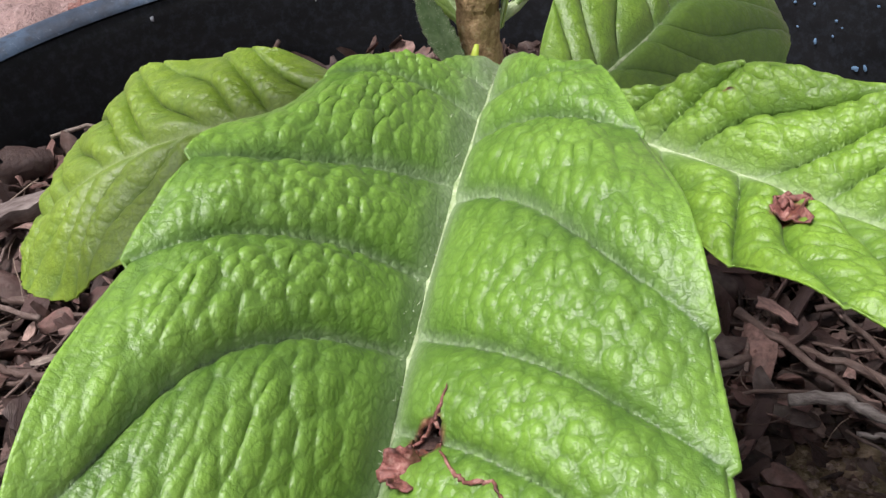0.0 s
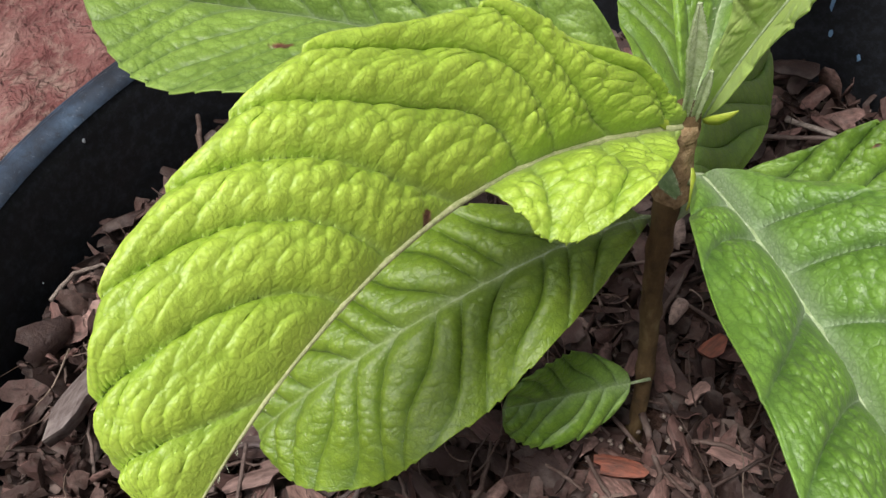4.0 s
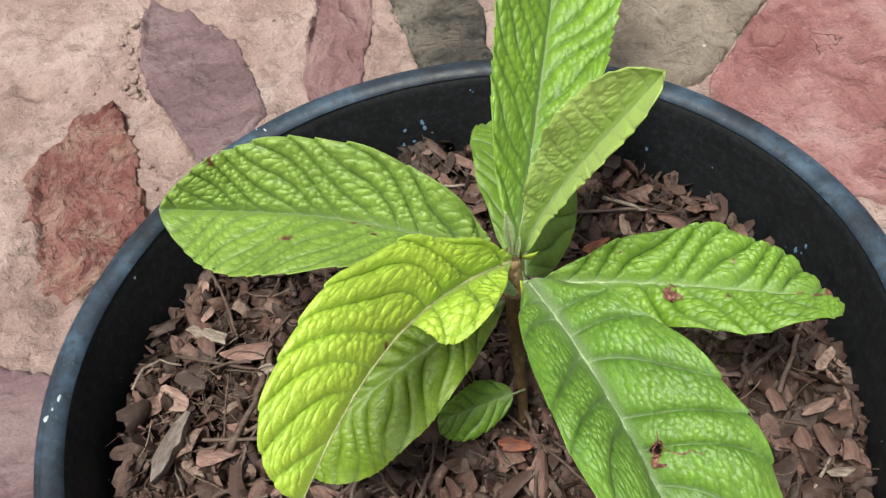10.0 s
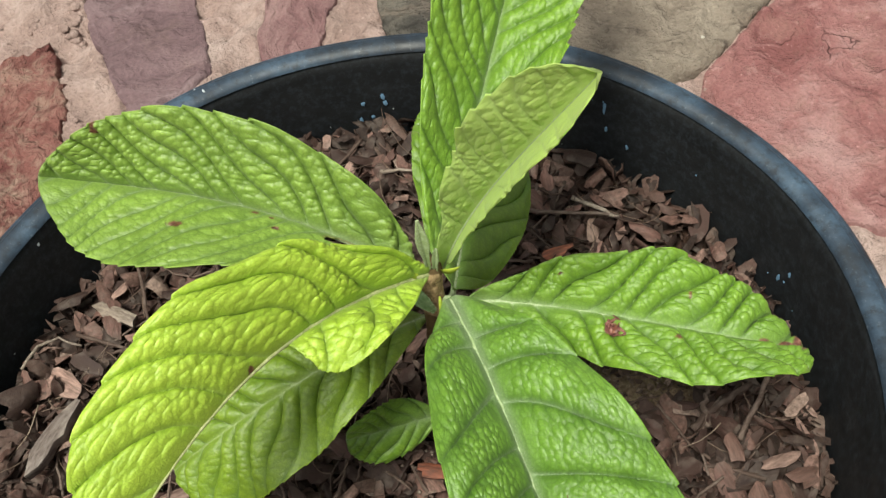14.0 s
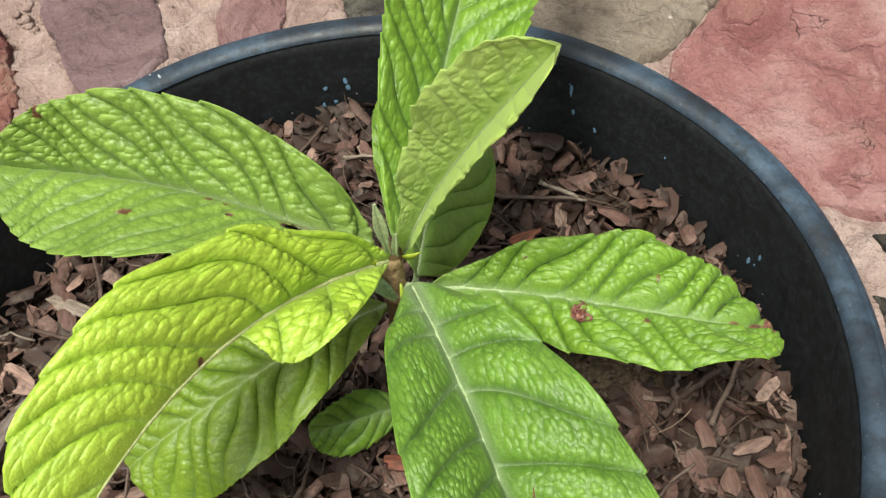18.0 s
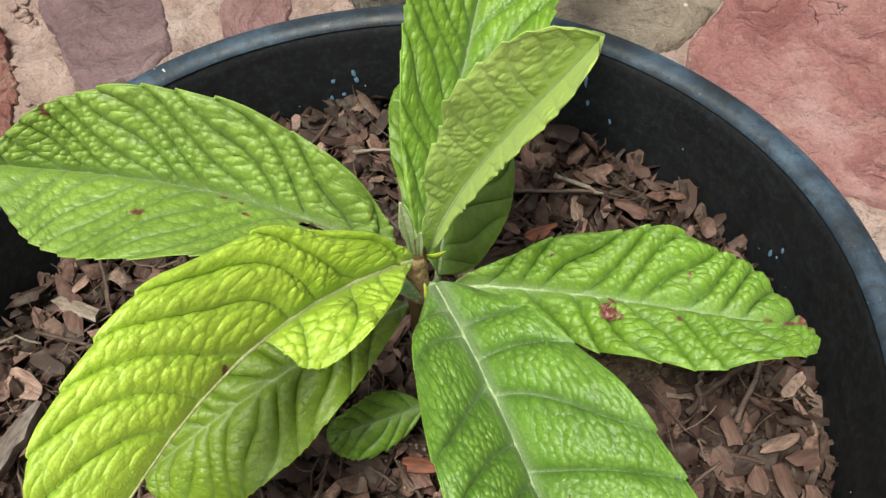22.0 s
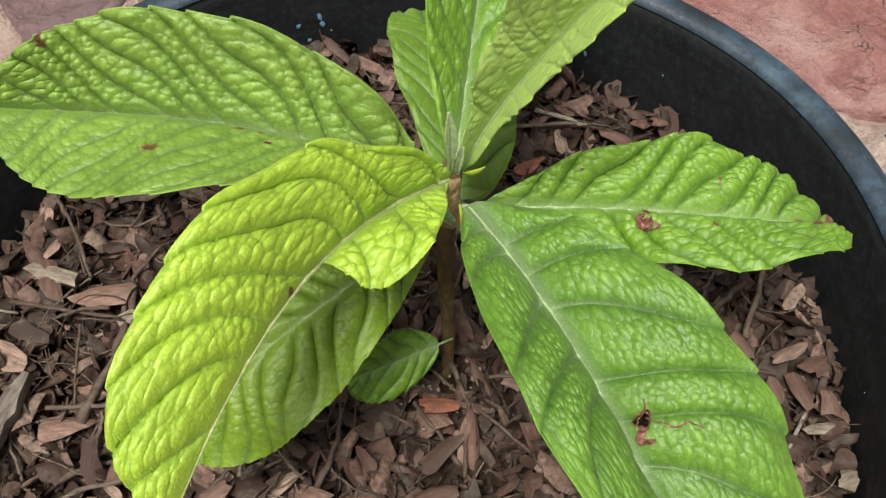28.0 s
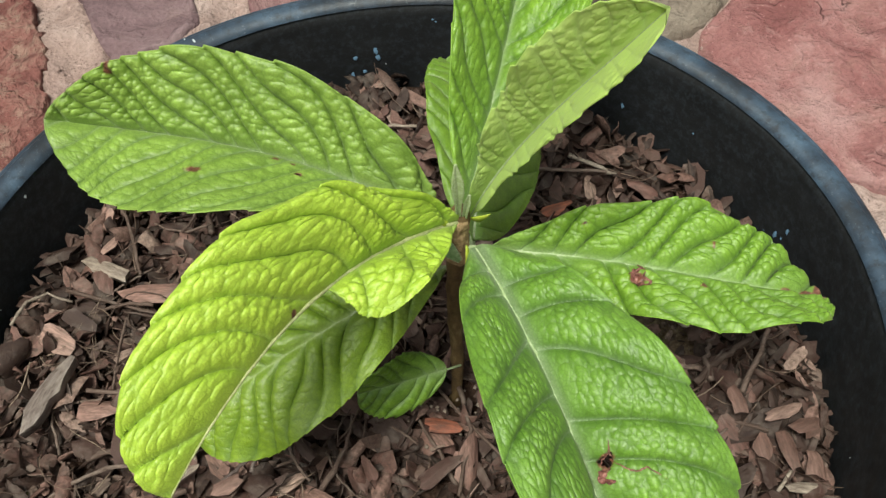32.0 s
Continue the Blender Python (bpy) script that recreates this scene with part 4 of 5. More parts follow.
def stem():
    rng = random.Random(3)
    pts, radii = [], []
    for i in range(34):
        f = i / 33
        pts.append((0.019 + 0.003 * f + 0.0012 * math.sin(7 * f), -0.005 + 0.002 * f + 0.001 * math.sin(5 * f + 1), 0.318 + 0.166 * f))
        node = max(math.exp(-((f - g) / 0.018) ** 2) for g in (0.30, 0.52, 0.70, 0.80, 0.88, 0.96))
        radii.append(0.0026 + 0.0009 * f + 0.0007 * node + 0.002 * math.exp(-f / 0.04))
    v, f = tube(pts, radii, 14, 0.05, rng)
    plant_part("stem", v, f, STEM_MAT, "brown woody stem")
    top = [(0.0215, -0.0035, 0.452 + 0.031 * k / 12) for k in range(13)]
    swell = [0.0040 + 0.0006 * math.sin(k * 1.7) ** 2 + (0.0004 if k % 3 else 0.0) for k in range(12)] + [0.0022]
    v, f = tube(top, swell, 16, 0.08, rng)
    plant_part("collar", v, f, collar_material(), "rough orange-brown collar of leaf scars")


def collar_material():
    m = Nodes("hairy_brown_node")
    tone = m.ramp(m.noise(600.0, 5.0, 0.7), (0.3, (0.15, 0.095, 0.045)), (0.55, (0.34, 0.235, 0.125)), (0.75, (0.48, 0.40, 0.25)))
    return m.finish(tone, 0.85, m.bump(m.noise(1400.0, 4.0), 0.0006, 0.9), 0.2)




def scale_material():
    m = Nodes("downy_scale_leaf")
    tone = m.ramp(m.noise(600.0, 4.0), (0.3, (0.15, 0.25, 0.10)), (0.7, (0.29, 0.40, 0.21)))
    return m.finish(tone, 0.8, m.bump(m.noise(1500.0, 3.0), 0.0003, 0.8), 0.25)


STEM_MAT, RIB_MAT, BUD_MAT, SHOOT_MAT, SCALE_MAT = bark_stem_material(), rib_material(), bud_material(), shoot_material(), scale_material()
TAN_RIB_MAT = rib_material("tan_midrib", (0.27, 0.31, 0.12), (0.48, 0.49, 0.26))
stem()


def leaf(material, label, base, heading, rise, length, bow, swing, roll, widths, shape, fold, cup, spacing, slant=0.75, depth=0.0030, teeth=0.0016, seed=1,
         cut=None, dead=(), holes=(), rows=250, cols=80, rib=1.0, crinkle=0.42, per_vein=2, tube_size=1.0, halves=(1.0, 1.0), down=0.3, side_veins=0.35, tint=(0.0, 0.0), hairs=500, droop=0.0, rib_width=1.0, rung=0.0030, calm=0.005, torn=(), rib_lift=-0.0011, rib_tone=None, stretch=1.5, margin_calm=0.10, arch=3.5):
    """A big quilted leaf.
    heading and rise: the way of the midrib at its foot; bow and swing: how these change along it (linear, squared); roll: turn about the midrib (start, change);
    widths: half widths; shape: the outline's two powers, for both halves or for each; fold: rise of the two halves; cup: curl across; spacing: of the side veins; cut: where one half ends."""
    u = np.linspace(-1, 1, 2 * cols + 1)
    s = np.linspace(0, 1, rows + 1)
    S, U = np.meshgrid(s, u, indexing="ij")
    n = 2 * cols + 1
    gone = np.zeros(S.shape)
    for hs, hu, ds, du, shear in holes:
        # grid points near the torn edge are drawn onto it
        across = (S - hs - shear * (U - hu)) / ds
        rad = np.sqrt(across ** 2 + ((U - hu) / du) ** 2) + 1e-6
        ang = np.arctan2((U - hu) / du, across)
        edge = 1 + 0.18 * np.sin(3 * ang + seed) + 0.10 * np.sin(7 * ang)
        ratio = rad / edge
        near_edge = np.abs(ratio - 1) < 0.5 * np.maximum(1 / rows / ds, 1 / cols / du)
        S, U = np.where(near_edge, hs + (S - hs) / ratio, S), np.where(near_edge, hu + (U - hu) / ratio, U)
        gone = np.maximum(gone, ((ratio < 1) & ~near_edge) * 1.0)
    edge_calm, puff = 1.0, 0.0
    if cut:
        sgn, at, soft = cut
        au = np.abs(U)
        lobe = at - soft + 2 * soft * np.clip(1 - np.clip((au - 0.12) / 0.89, 0, 1) ** 2.4, 0, 1) ** (1 / 2.4)
        mine = (np.sign(U) == sgn) & (np.abs(U) > 0.02)
        gone = np.maximum(gone, (mine & (S - lobe > 0.5 / rows)) * 1.0)
        S = np.where(mine & (np.abs(S - lobe) <= 0.5 / rows), lobe, S)
        # the rest of the cut half is puffed up and lies smooth along its healed edge
        edge_calm = np.where(mine, 0.5 * np.clip((lobe - S) / 0.05, 0, 1), 1.0)
        puff = np.where(mine, 0.0045 * np.exp(-((S - 0.33) / 0.07) ** 2 - ((au - 0.5) / 0.30) ** 2), 0.0)
    SS = S.ravel()

    def along(k):
        return np.stack([np.interp(SS, s, k[:, c]) for c in range(3)], 1).reshape(*S.shape, 3)

    p, yaw = rise + bow[0] * s + bow[1] * s * s, heading + swing[0] * s + swing[1] * s * s
    ro = roll[0] + roll[1] * s
    way = np.stack([np.sin(yaw) * np.cos(p), np.cos(yaw) * np.cos(p), np.sin(p)], 1)
    side = np.stack([np.cos(yaw), -np.sin(yaw), 0 * yaw], 1)
    up = np.cross(side, way)
    co, si = np.cos(ro)[:, None], np.sin(ro)[:, None]
    side, up = co * side + si * up, co * up - si * side
    mid = np.array(base) + np.vstack([np.zeros(3), np.cumsum((way[1:] + way[:-1]) / 2 * length / rows, 0)])
    shapes = shape if isinstance(shape[0], tuple) else (shape, shape)
    prof = [np.clip(S, 0, 1) ** g * np.clip(1 - S, 0, 1) ** h / ((g / (g + h)) ** g * (h / (g + h)) ** h) for g, h in shapes]
    prof = np.where(U < 0, prof[0], prof[1])
    W = np.where(U < 0, widths[0], widths[1])
    cup = cup if isinstance(cup, tuple) else (cup, cup)
    F = np.where(U < 0, fold[0], fold[1])
    A = np.abs(U)
    half = W * prof
    x = S * length
    y = half * A
    q = y * np.sign(U)
    wave = np.array([noise.noise(Vector((a * 30, b * 30, seed))) for a, b in zip(x.ravel().tolist(), q.ravel().tolist())]).reshape(x.shape)
    # side veins run out and forward, at uneven steps; the pads between them swell
    uneven = 0.22 * np.sin(x / spacing * 2.1 + seed + np.where(U < 0, 0, 2.0))
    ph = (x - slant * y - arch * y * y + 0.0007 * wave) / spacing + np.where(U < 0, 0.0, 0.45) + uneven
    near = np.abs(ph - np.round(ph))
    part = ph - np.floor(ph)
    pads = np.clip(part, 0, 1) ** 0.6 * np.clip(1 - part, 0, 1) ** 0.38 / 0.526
    # finer veins cross each pad at right angles to the side veins, and raise soft blisters between them
    norm = math.hypot(1, slant)
    pad_number = np.floor(ph) + np.where(U < 0, 0, 50)
    cu = (y * norm + slant / norm * part * spacing) / rung + 0.55 * wave
    cv = part * spacing / norm / (stretch * rung) + 0.3 * wave
    dome = np.empty(x.size)
    for i, (a, b, c) in enumerate(zip(cu.ravel().tolist(), cv.ravel().tolist(), pad_number.ravel().tolist())):
        d = noise.voronoi(Vector((a, b, 5.37 * c + seed)) * 0.9)[0]
        e = min(1.0, (d[1] - d[0]) / 0.5)
        small = noise.voronoi(Vector((a * 2.1, b * 2.1 * stretch / 1.2, 2.2 * c - seed)))[0]
        wander = noise.noise(Vector((a * 0.30, b * 0.9, 3.1 * c + seed)))
        ladder = 0.5 + 0.5 * math.cos(5.0 * a + 9.0 * wander + 2.4 * c)
        soft = 0.5 + 0.9 * noise.noise(Vector((a * 0.9, b * 1.1, 1.7 * c - seed)))
        dome[i] = 0.32 * e * (2 - e) + 0.38 * max(0.0, 1 - d[0] * d[0] * 1.6) + 0.06 * ladder + 0.24 * soft + 0.14 * min(1.0, (small[1] - small[0]) / 0.5)
    dome = dome.reshape(x.shape)
    inner = np.clip(y / 0.004, 0, 1) * np.clip((1 - A) / margin_calm, 0.2, 1)
    rough = inner * np.clip(y / calm, 0, 1) ** 0.7 * (0.35 + 0.65 * np.clip(pads, 0, 1)) * (1 + 0.5 * wave)
    relief = depth * np.where(U < 0, halves[0], halves[1]) * (inner * edge_calm * 1.35 * (pads - 0.5) + 1.2 * crinkle * rough * (dome - 0.45)) + 0.0022 * wave * A * edge_calm + puff
    relief = relief - 0.0007 * np.exp(-(y / 0.0018) ** 2)
    # toothed margin: forward-pointing teeth at the vein ends and between
    saw = (ph * per_vein) % 1.0
    tooth = teeth * (saw ** 1.5 - 0.5) * np.clip((S - 0.2) / 0.15, 0, 1) * (A > 0.97) * (np.sign(U) != (cut[0] if cut else 0)) / np.maximum(half, 0.004)
    ruffle = 0.0018 * np.sin(x * 170 + seed) * A ** 3
    d = half * A * (1 + tooth)
    lift = d * np.sin(F) + np.where(U < 0, cup[0], cup[1]) * half * A * A + relief + ruffle - droop * (U < 0) * np.clip((S - 0.308) / 0.155, 0, 1) * A ** 2
    out = along(mid) + along(side) * (np.sign(U) * d * np.cos(F))[..., None] + along(up) * lift[..., None]
    lost = gone > 0
    drop = lost[:-1, :-1] | lost[1:, :-1] | lost[:-1, 1:] | lost[1:, 1:]
    faces = [(i * n + j, (i + 1) * n + j, (i + 1) * n + j + 1, i * n + j + 1) for i in range(rows) for j in range(2 * cols) if not drop[i, j]]
    used = np.zeros(out.shape[0] * out.shape[1], bool)
    used[np.array(faces).ravel()] = True
    index = np.cumsum(used) - 1
    faces = [tuple(int(index[k]) for k in face) for face in faces]
    verts = out.reshape(-1, 3)[used]
    me = mesh_of("leaf", [PLANT_BASE @ Vector(v) for v in verts], faces, material)
    downy = 1 + 0.5 * wave
    vein = np.exp(-(near * spacing / 0.0006) ** 2) * side_veins * np.clip(1.1 - A, 0, 1) + rib * np.exp(-(y / (0.0014 * rib_width * (1.25 - S))) ** 2) * downy + 0.12 * rib * np.exp(-(y / 0.005) ** 2) + down * np.exp(-x / 0.018) * np.exp(-(y / 0.009) ** 2)
    margin = np.clip((A - 0.965) / 0.03, 0, 1) * 0.35
    brown = np.zeros(x.shape)
    for bs, bu, ds, du in dead:
        r2 = ((S - bs) / ds) ** 2 + ((U - bu) / du) ** 2 + 0.9 * wave + 1.1 * (dome - 0.5)
        brown = np.maximum(brown, np.clip((1.15 - r2) * 2.5, 0, 1))
    for hs, hu, ds, du, shear in holes:
        r2 = np.sqrt(((S - hs - shear * (U - hu)) / (ds + 0.0022)) ** 2 + ((U - hu) / (du + 0.008)) ** 2)
        brown = np.maximum(brown, np.clip(1.2 - (r2 - 1) / 0.15 + 0.5 * wave, 0, 0.45 if du > 0.06 else 1))
    # shading for the colour: darker in vein valleys, lighter on swollen tops
    for key, values in (("vein", vein), ("pad_shade", 0.40 + 0.42 * (pads - 0.5) + 0.40 * np.clip(y / calm, 0.3, 1) * (dome - 0.5) + np.where(U < 0, tint[0], tint[1])), ("rim", margin), ("dead", brown)):
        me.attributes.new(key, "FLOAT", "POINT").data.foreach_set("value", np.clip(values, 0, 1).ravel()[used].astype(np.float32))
    ob = link_part("leaf", me, plant, label)
    ob.modifiers.new("thickness", "SOLIDIFY").thickness = 0.0004
    pts = [Vector(mid[i]) + rib_lift * Vector(up[i]) for i in range(0, rows + 1, 4)]
    radii = [0.0013 * tube_size * (1 - 0.75 * i / (len(pts) - 1)) for i in range(len(pts))]
    # the stalk springs from the middle of the stem
    foot = Vector((0.0212, -0.0035, base[2] - 0.003)) if base[2] > 0.4 else Vector(base) - Vector(way[0]) * 0.008
    v, f = tube([foot] + pts, [0.0017 * max(tube_size, 0.4)] + radii, 8, 0.06, random.Random(seed))
    plant_part("midrib", v, f, rib_tone or RIB_MAT, "pale downy midrib", ob)
    for path in torn:
        torn_edge(ob, path, out, up, rows, cols, seed)
    if hairs:
        leaf_down(ob, out, up, way, side, rows, cols, hairs, seed)
    for bs, bu, size in FLAPS.get(seed, ()):
        i, j = int(round(bs * rows)), int(round((bu + 1) * cols))
        dead_flap(ob, Vector(out[i, j]), Vector(side[i]), Vector(way[i]), Vector(up[i]), size, seed)
    return ob


def torn_edge(parent, path, out, up, rows, cols, seed):
    """The dry curled edge of a tear, following points along and across the blade."""
    rng, pts = random.Random(seed + len(path)), []
    for (s0, u0), (s1, u1) in zip(path, path[1:]):
        for k in range(6):
            f = k / 6
            i, j = (s0 + (s1 - s0) * f) * rows, (u0 + (u1 - u0) * f + 1) * cols
            i0, j0 = int(i), int(j)
            fi, fj = i - i0, j - j0
            p = (1 - fi) * ((1 - fj) * out[i0, j0] + fj * out[i0, j0 + 1]) + fi * ((1 - fj) * out[i0 + 1, j0] + fj * out[i0 + 1, j0 + 1])
            pts.append(Vector(p) + Vector(up[i0]) * rng.uniform(0.0004, 0.0008) + Vector((rng.gauss(0, 1), rng.gauss(0, 1), 0)) * 0.00010)
    n = len(pts)
    v, f = tube(pts, [0.00025 * (1 - 0.75 * abs(2 * k / (n - 1) - 0.8) ** 2) * rng.uniform(0.75, 1.25) + 0.00006 for k in range(n)], 7, 0.15, rng)
    plant_part("torn_edge", v, f, DEAD_MAT, "dry brown edge of a tear", parent)


def leaf_down(parent, out, up, way, side, rows, cols, count, seed):
    """Fine pale hairs along the midrib and round the foot of the blade."""
    rng, verts, faces = random.Random(seed + 60), [], []
    for k in range(count):
        foot = rng.random() < 0.35
        i = min(rows, int(rows * (abs(rng.gauss(0, 0.10)) if foot else rng.random() ** 1.3 * 0.98)))
        j = cols + int(round(rng.gauss(0, cols * (0.09 if foot else 0.018))))
        at, n = Vector(out[i, max(0, min(2 * cols, j))]), Vector(up[i])
        tip = Vector(way[i]) * rng.gauss(0.3, 0.7) + Vector(side[i]) * rng.gauss(0, 0.8) + n * rng.uniform(0.1, 0.9)
        tip = at + tip.normalized() * rng.uniform(0.0007, 0.0018)
        wide = (tip - at).cross(n).normalized() * 0.00005
        b = len(verts)
        verts += [at - wide - n * 0.0003, at + wide - n * 0.0003, tip]
        faces.append((b, b + 1, b + 2))
    tagged(plant_part("leaf_down", verts, faces, DOWN_MAT, "fine pale hairs", parent), kind="stuff")


def down_material():
    m = Nodes("pale_leaf_hair")
    return m.finish(m.ramp(m.noise(300.0), (0.3, (0.50, 0.56, 0.38)), (0.7, (0.66, 0.70, 0.54))), 0.7, None, 0.2)


DOWN_MAT = down_material()
FLAPS = {1: ((0.455, 0.32, 0.0085),), 2: ((0.582, -0.080, 0.0070),)}


def dead_flap(parent, at, right, ahead, normal, size, seed):
    """A scrap of dead brown leaf tissue, crumpled and curled up from the blade."""
    n, verts, faces = 44, [at + normal * 0.0012], []
    for k in range(1, 7):
        for i in range(n):
            a = 2 * math.pi * i / n
            star = 0.60 + 0.12 * math.sin(2 * a + seed) + 0.22 * noise.noise(Vector((math.cos(a) * 1.6, math.sin(a) * 1.6, seed))) + 0.10 * noise.noise(Vector((math.cos(a) * 6, math.sin(a) * 6, seed))) + (0.55 if seed == 1 else 0.15) * math.exp(-((a - 1.2) / 0.25) ** 2)
            r = size * 0.62 * star * k / 6
            u, v = r * math.cos(a), r * math.sin(a)
            h = 0.0006 + 0.5 * size * (k / 6) ** 2.5 * max(0, 0.5 + noise.noise(Vector((math.cos(a) * 1.5, math.sin(a) * 1.5, seed + 4.0)))) + 0.10 * size * noise.noise(Vector((u / size * 7, v / size * 7, seed)))
            verts.append(at + right * u + ahead * v + normal * h)
    faces += [(0, 1 + i, 1 + (i + 1) % n) for i in range(n)]
    for k in range(5):
        faces += [(1 + k * n + i, 1 + (k + 1) * n + i, 1 + (k + 1) * n + (i + 1) % n, 1 + k * n + (i + 1) % n) for i in range(n)]
    rng = random.Random(seed * 5)
    for k in range(4 if seed == 1 else 0):
        a, reach, wide = rng.uniform(0, 6.28), size * rng.uniform(0.45, 0.8), size * rng.uniform(0.05, 0.11)
        b = len(verts)
        for i in range(9):
            f = i / 8
            c = a + 1.6 * f * rng.choice((0.9, 1.0, 1.1)) * (1 if k % 2 else -1)
            d = reach * (0.25 + 0.75 * f)
            p = at + right * (d * math.cos(c)) + ahead * (d * math.sin(c)) + normal * (0.0012 + 0.16 * size * math.sin(math.pi * f) * rng.uniform(0.6, 1.0))
            w = right * (-math.sin(c)) + ahead * math.cos(c)
            verts += [p - normal * wide * 0.5 - w * wide * 0.6, p + normal * wide * 0.5 + w * wide * 0.6]
        faces += [(b + 2 * i, b + 2 * i + 2, b + 2 * i + 3, b + 2 * i + 1) for i in range(8)]
    flap = plant_part("dead_patch", verts, faces, DEAD_MAT, "curled brown dead patch", parent)
    flap.modifiers.new("thickness", "SOLIDIFY").thickness = 0.0003


def dead_material():
    m = Nodes("dead_leaf_tissue")
    tone = m.ramp(m.noise(500.0, 5.0, 0.65), (0.34, (0.050, 0.018, 0.014)), (0.54, (0.22, 0.085, 0.068)), (0.76, (0.48, 0.30, 0.24)))
    return m.finish(tone, 0.6, m.bump(m.noise(1200.0, 3.0), 0.0004, 0.8), 0.4)


DEAD_MAT = dead_material()


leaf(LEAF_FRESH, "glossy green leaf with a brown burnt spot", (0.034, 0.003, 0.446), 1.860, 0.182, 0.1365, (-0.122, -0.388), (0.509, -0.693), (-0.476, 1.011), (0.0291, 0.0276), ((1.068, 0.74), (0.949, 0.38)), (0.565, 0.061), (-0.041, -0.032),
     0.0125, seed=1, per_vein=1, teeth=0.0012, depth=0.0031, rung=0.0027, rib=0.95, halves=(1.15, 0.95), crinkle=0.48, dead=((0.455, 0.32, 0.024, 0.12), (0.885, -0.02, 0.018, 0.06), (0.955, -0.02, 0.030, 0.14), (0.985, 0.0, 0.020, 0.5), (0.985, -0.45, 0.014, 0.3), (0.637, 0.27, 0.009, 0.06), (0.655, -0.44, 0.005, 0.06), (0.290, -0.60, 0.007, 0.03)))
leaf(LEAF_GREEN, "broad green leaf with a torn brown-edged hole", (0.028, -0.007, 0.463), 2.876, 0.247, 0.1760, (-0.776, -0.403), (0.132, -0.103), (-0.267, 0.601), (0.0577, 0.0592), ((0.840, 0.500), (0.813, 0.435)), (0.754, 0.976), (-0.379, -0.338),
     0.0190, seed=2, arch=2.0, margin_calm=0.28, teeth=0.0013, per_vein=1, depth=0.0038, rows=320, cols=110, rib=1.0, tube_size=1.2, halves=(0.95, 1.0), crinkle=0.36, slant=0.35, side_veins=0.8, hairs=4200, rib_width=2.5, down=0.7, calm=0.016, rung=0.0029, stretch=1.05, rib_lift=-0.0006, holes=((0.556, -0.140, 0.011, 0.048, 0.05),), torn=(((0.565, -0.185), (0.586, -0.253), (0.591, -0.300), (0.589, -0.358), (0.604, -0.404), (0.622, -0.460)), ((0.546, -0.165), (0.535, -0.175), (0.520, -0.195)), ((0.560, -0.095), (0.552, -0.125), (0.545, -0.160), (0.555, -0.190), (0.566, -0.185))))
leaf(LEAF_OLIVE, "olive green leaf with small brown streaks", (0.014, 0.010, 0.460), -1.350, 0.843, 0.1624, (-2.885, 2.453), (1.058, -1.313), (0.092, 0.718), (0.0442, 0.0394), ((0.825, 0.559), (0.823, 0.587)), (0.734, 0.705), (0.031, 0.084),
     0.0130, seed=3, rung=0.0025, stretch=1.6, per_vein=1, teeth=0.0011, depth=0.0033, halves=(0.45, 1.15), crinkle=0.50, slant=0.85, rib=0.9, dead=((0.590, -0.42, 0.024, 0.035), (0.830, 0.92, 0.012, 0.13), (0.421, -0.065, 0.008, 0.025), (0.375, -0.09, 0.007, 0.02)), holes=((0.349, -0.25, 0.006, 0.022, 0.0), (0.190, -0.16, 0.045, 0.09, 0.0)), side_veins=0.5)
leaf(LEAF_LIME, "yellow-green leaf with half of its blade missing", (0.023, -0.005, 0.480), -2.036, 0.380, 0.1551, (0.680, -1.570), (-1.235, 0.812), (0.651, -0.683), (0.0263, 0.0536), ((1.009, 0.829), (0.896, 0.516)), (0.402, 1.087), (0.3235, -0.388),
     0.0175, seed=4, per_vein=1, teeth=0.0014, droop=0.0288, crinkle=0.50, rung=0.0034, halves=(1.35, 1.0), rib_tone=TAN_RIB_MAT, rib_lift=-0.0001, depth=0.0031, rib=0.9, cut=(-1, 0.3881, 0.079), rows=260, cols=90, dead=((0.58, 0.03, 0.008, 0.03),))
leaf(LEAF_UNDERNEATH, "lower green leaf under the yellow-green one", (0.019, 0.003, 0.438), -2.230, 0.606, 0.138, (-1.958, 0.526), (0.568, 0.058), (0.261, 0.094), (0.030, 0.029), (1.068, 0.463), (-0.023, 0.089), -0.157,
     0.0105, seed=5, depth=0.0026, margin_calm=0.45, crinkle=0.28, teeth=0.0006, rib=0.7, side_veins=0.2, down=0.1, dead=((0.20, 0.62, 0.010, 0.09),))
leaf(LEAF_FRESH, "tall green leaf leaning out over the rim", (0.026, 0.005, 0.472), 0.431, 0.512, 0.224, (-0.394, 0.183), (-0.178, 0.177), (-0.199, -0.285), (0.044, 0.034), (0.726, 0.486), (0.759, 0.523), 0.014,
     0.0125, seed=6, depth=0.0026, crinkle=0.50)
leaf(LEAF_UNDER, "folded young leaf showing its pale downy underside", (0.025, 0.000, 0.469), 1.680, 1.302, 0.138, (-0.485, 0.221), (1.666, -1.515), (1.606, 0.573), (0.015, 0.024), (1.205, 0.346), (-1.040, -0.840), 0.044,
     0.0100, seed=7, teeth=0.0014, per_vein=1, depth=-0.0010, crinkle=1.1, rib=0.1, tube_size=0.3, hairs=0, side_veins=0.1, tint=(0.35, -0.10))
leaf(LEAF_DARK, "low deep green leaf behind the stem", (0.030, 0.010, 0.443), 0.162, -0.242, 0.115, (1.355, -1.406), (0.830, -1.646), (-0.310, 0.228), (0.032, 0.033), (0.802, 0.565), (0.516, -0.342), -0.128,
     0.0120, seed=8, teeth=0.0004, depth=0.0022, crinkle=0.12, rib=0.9)
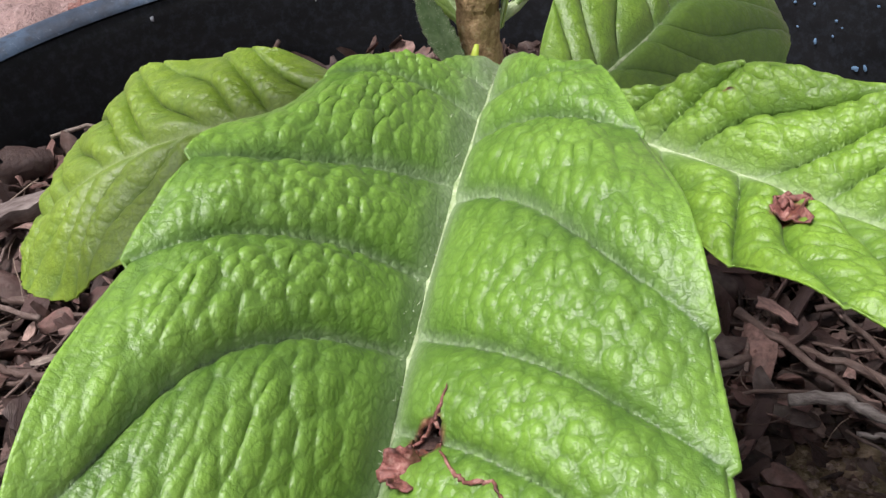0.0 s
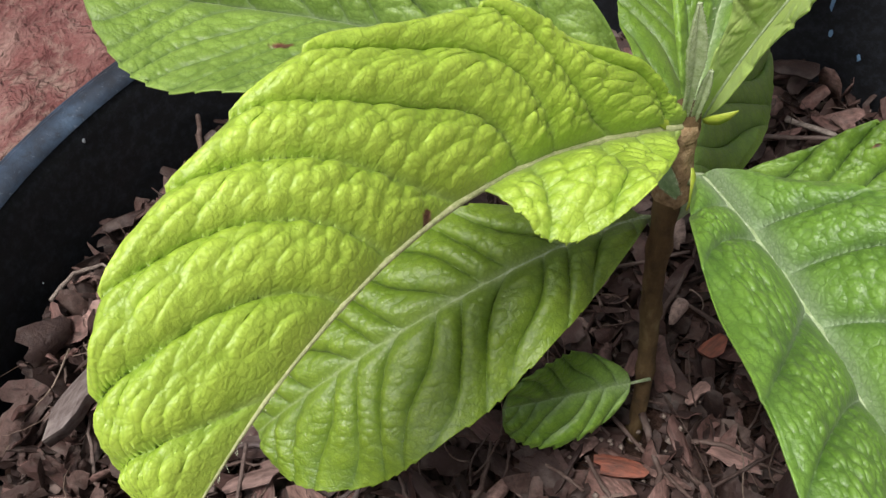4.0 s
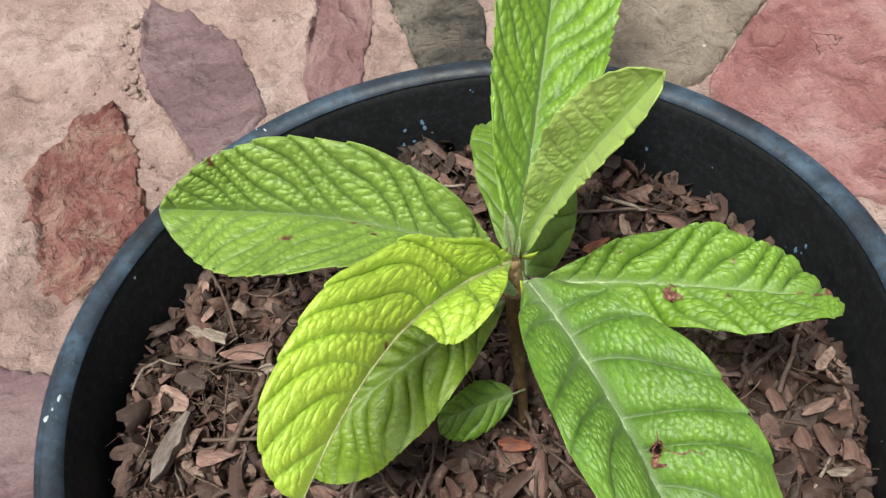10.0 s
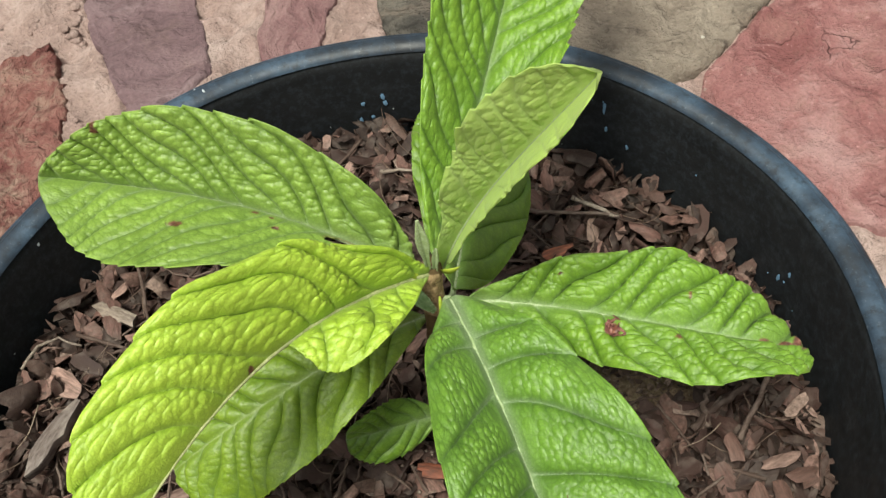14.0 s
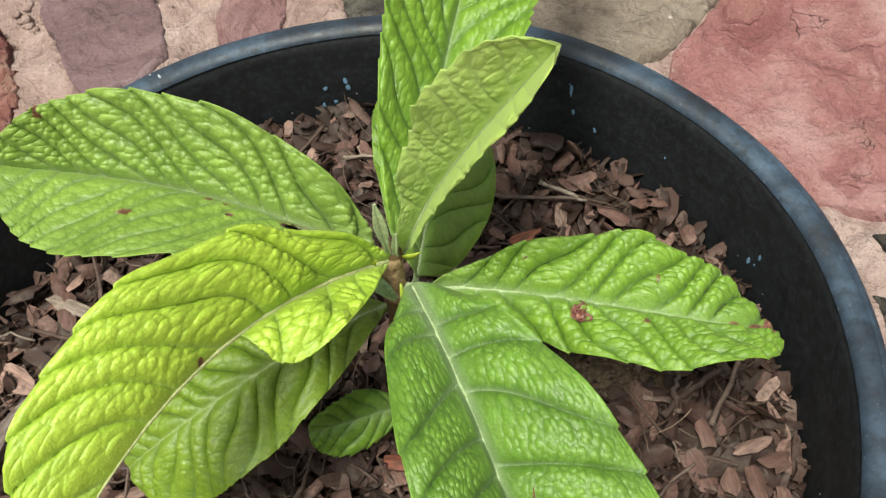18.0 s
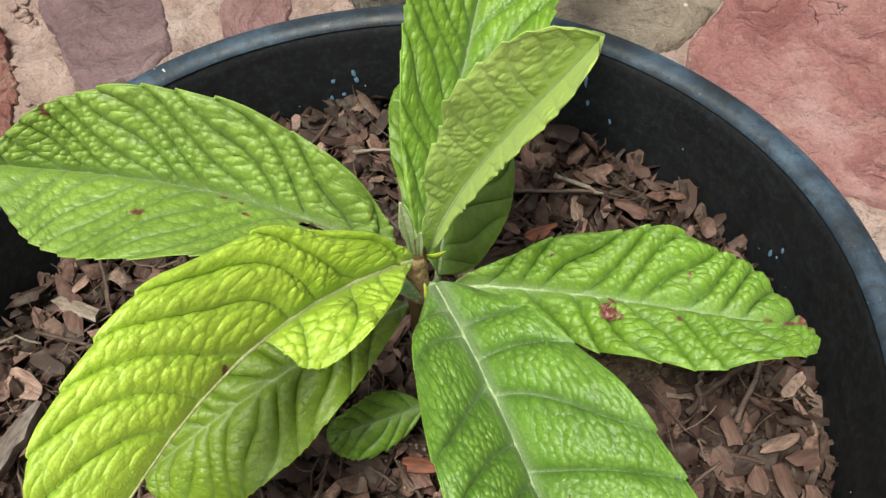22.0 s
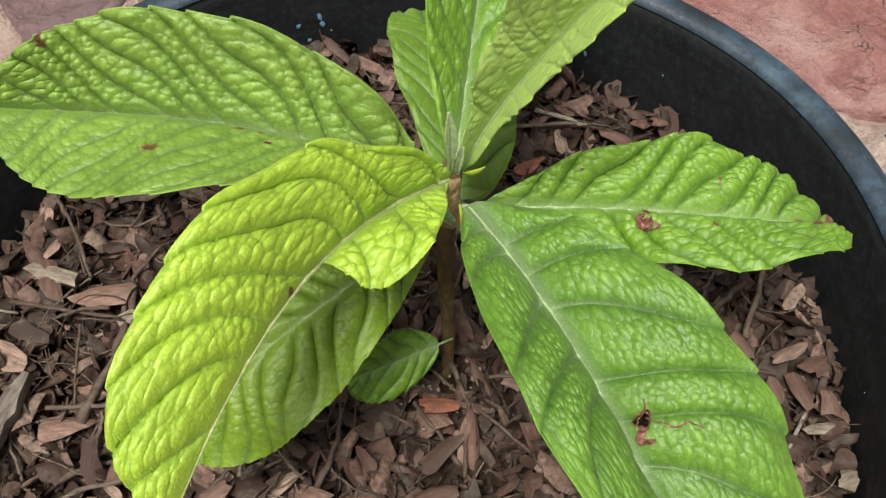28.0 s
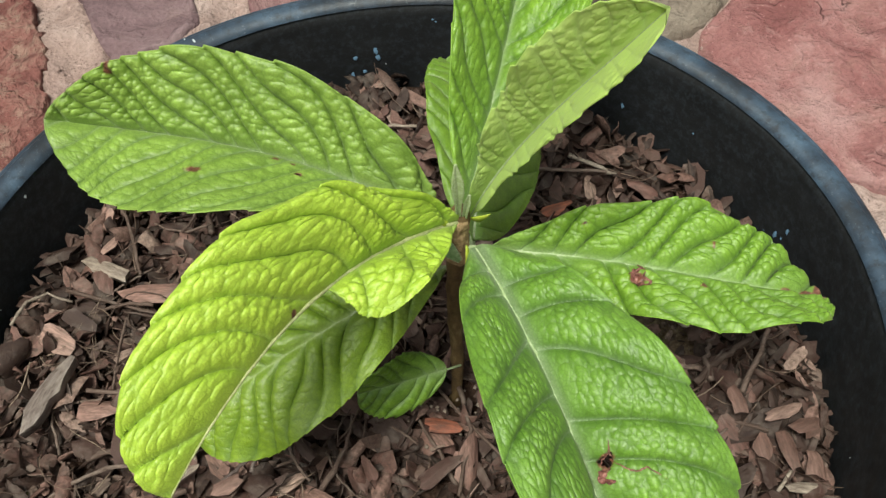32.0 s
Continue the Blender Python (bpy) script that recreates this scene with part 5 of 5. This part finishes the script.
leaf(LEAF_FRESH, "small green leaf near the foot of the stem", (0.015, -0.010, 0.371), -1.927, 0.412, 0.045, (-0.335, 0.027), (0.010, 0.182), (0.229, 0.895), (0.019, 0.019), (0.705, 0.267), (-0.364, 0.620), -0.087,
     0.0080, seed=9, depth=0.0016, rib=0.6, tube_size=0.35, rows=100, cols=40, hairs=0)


def leaflet(name, foot, tip, facing, widths, teeth, material, label, seed, hairs):
    """A small folded woolly young leaf with a toothed edge: widths are half widths at even steps from foot to tip."""
    a, b, front = Vector(foot), Vector(tip), Vector(facing)
    way = b - a
    side = way.cross(front).normalized()
    front = side.cross(way).normalized()
    rows, half = 48, 6
    n = 2 * half + 1
    steps = np.linspace(0, 1, len(widths))
    verts, faces, edge = [], [], []
    for i in range(rows + 1):
        f = i / rows
        w = float(np.interp(f, steps, widths))
        tooth = 1 + 0.20 * ((f * teeth) % 1.0 - 0.5) * (w > 0.55 * max(widths))
        c = a + way * f + front * 0.05 * way.length * math.sin(math.pi * f)
        for j in range(-half, half + 1):
            u = j / half
            verts.append(c + side * w * tooth * u + front * (0.42 * w * abs(u) ** 0.8 - 0.00025 * math.exp(-(u / 0.2) ** 2)))
        edge.append((c, w))
    for i in range(rows):
        faces += [(i * n + j, i * n + j + 1, (i + 1) * n + j + 1, (i + 1) * n + j) for j in range(n - 1)]
    ob = plant_part(name, verts, faces, material, label)
    ob.modifiers.new("thickness", "SOLIDIFY").thickness = 0.0007
    rng, verts, faces = random.Random(seed), [], []
    for k in range(hairs):
        c, w = rng.choice(edge)
        u = rng.choice((-1, 1)) * rng.random() ** 0.35
        at = c + side * w * u + front * 0.42 * w * abs(u) ** 0.8
        end = at + (side * (1.2 * u + rng.gauss(0, 0.4)) + way.normalized() * rng.gauss(0.5, 0.4) + front * rng.gauss(0.3, 0.5)).normalized() * rng.uniform(0.0004, 0.0009)
        wide = (end - at).cross(front).normalized() * 0.00005
        m = len(verts)
        verts += [at - wide, at + wide, end]
        faces.append((m, m + 1, m + 2))
    tagged(plant_part("leaf_down", verts, faces, DOWN_MAT, "fine pale hairs", ob), kind="stuff")


def stipule(foot, tip, width, material, label):
    """A small pointed scale, curved and thick."""
    a, b = Vector(foot), Vector(tip)
    way = b - a
    side = way.cross(Vector((0.3, -0.8, 0.5))).normalized()
    up = side.cross(way).normalized()
    verts, faces, n = [], [], 8
    for i in range(n + 1):
        f = i / n
        w = width * math.sin(math.pi * (0.12 + 0.88 * f)) ** 0.8 if i < n else 0.0002
        c = a + way * f + up * 0.12 * way.length * math.sin(math.pi * f)
        verts += [c - side * w + up * w * 0.4, c, c + side * w + up * w * 0.4, c - up * 0.0006]
    for i in range(n):
        for j in range(4):
            k = (j + 1) % 4
            faces.append((4 * i + j, 4 * i + k, 4 * i + 4 + k, 4 * i + 4 + j))
    faces += [(3, 2, 1, 0), (4 * n, 4 * n + 1, 4 * n + 2, 4 * n + 3)]
    plant_part("stipule", verts, faces, material, label)


leaflet("bud", (0.0215, -0.005, 0.480), (0.0200, -0.0112, 0.520), (0.1, -0.95, 0.25), (0.0008, 0.0009, 0.0009, 0.0010, 0.0012, 0.0018, 0.0022, 0.0020, 0.0013, 0.0002), 15, BUD_MAT, "pale woolly young leaf with toothed edges", 31, 500)
leaflet("bud", (0.0238, -0.005, 0.480), (0.0250, -0.0095, 0.500), (-0.3, -0.9, 0.3), (0.0008, 0.0009, 0.0009, 0.0010, 0.0012, 0.0010, 0.0003), 8, BUD_MAT, "pale woolly leaf bud", 32, 160)
leaflet("scale_leaf", (0.0215, -0.010, 0.460), (0.0095, -0.006, 0.478), (0.45, -0.85, 0.30), (0.0009, 0.0017, 0.0024, 0.0028, 0.0027, 0.0020, 0.0006), 9, SCALE_MAT, "small downy grey-green leaf beside the stem", 33, 350)
stipule((0.026, -0.006, 0.482), (0.033, -0.009, 0.487), 0.0014, SHOOT_MAT, "yellow-green stipule")
stipule((0.019, -0.006, 0.480), (0.012, -0.010, 0.489), 0.0012, SHOOT_MAT, "yellow-green stipule")
stipule((0.024, -0.010, 0.470), (0.023, -0.014, 0.459), 0.0010, SHOOT_MAT, "yellow-green stipule")
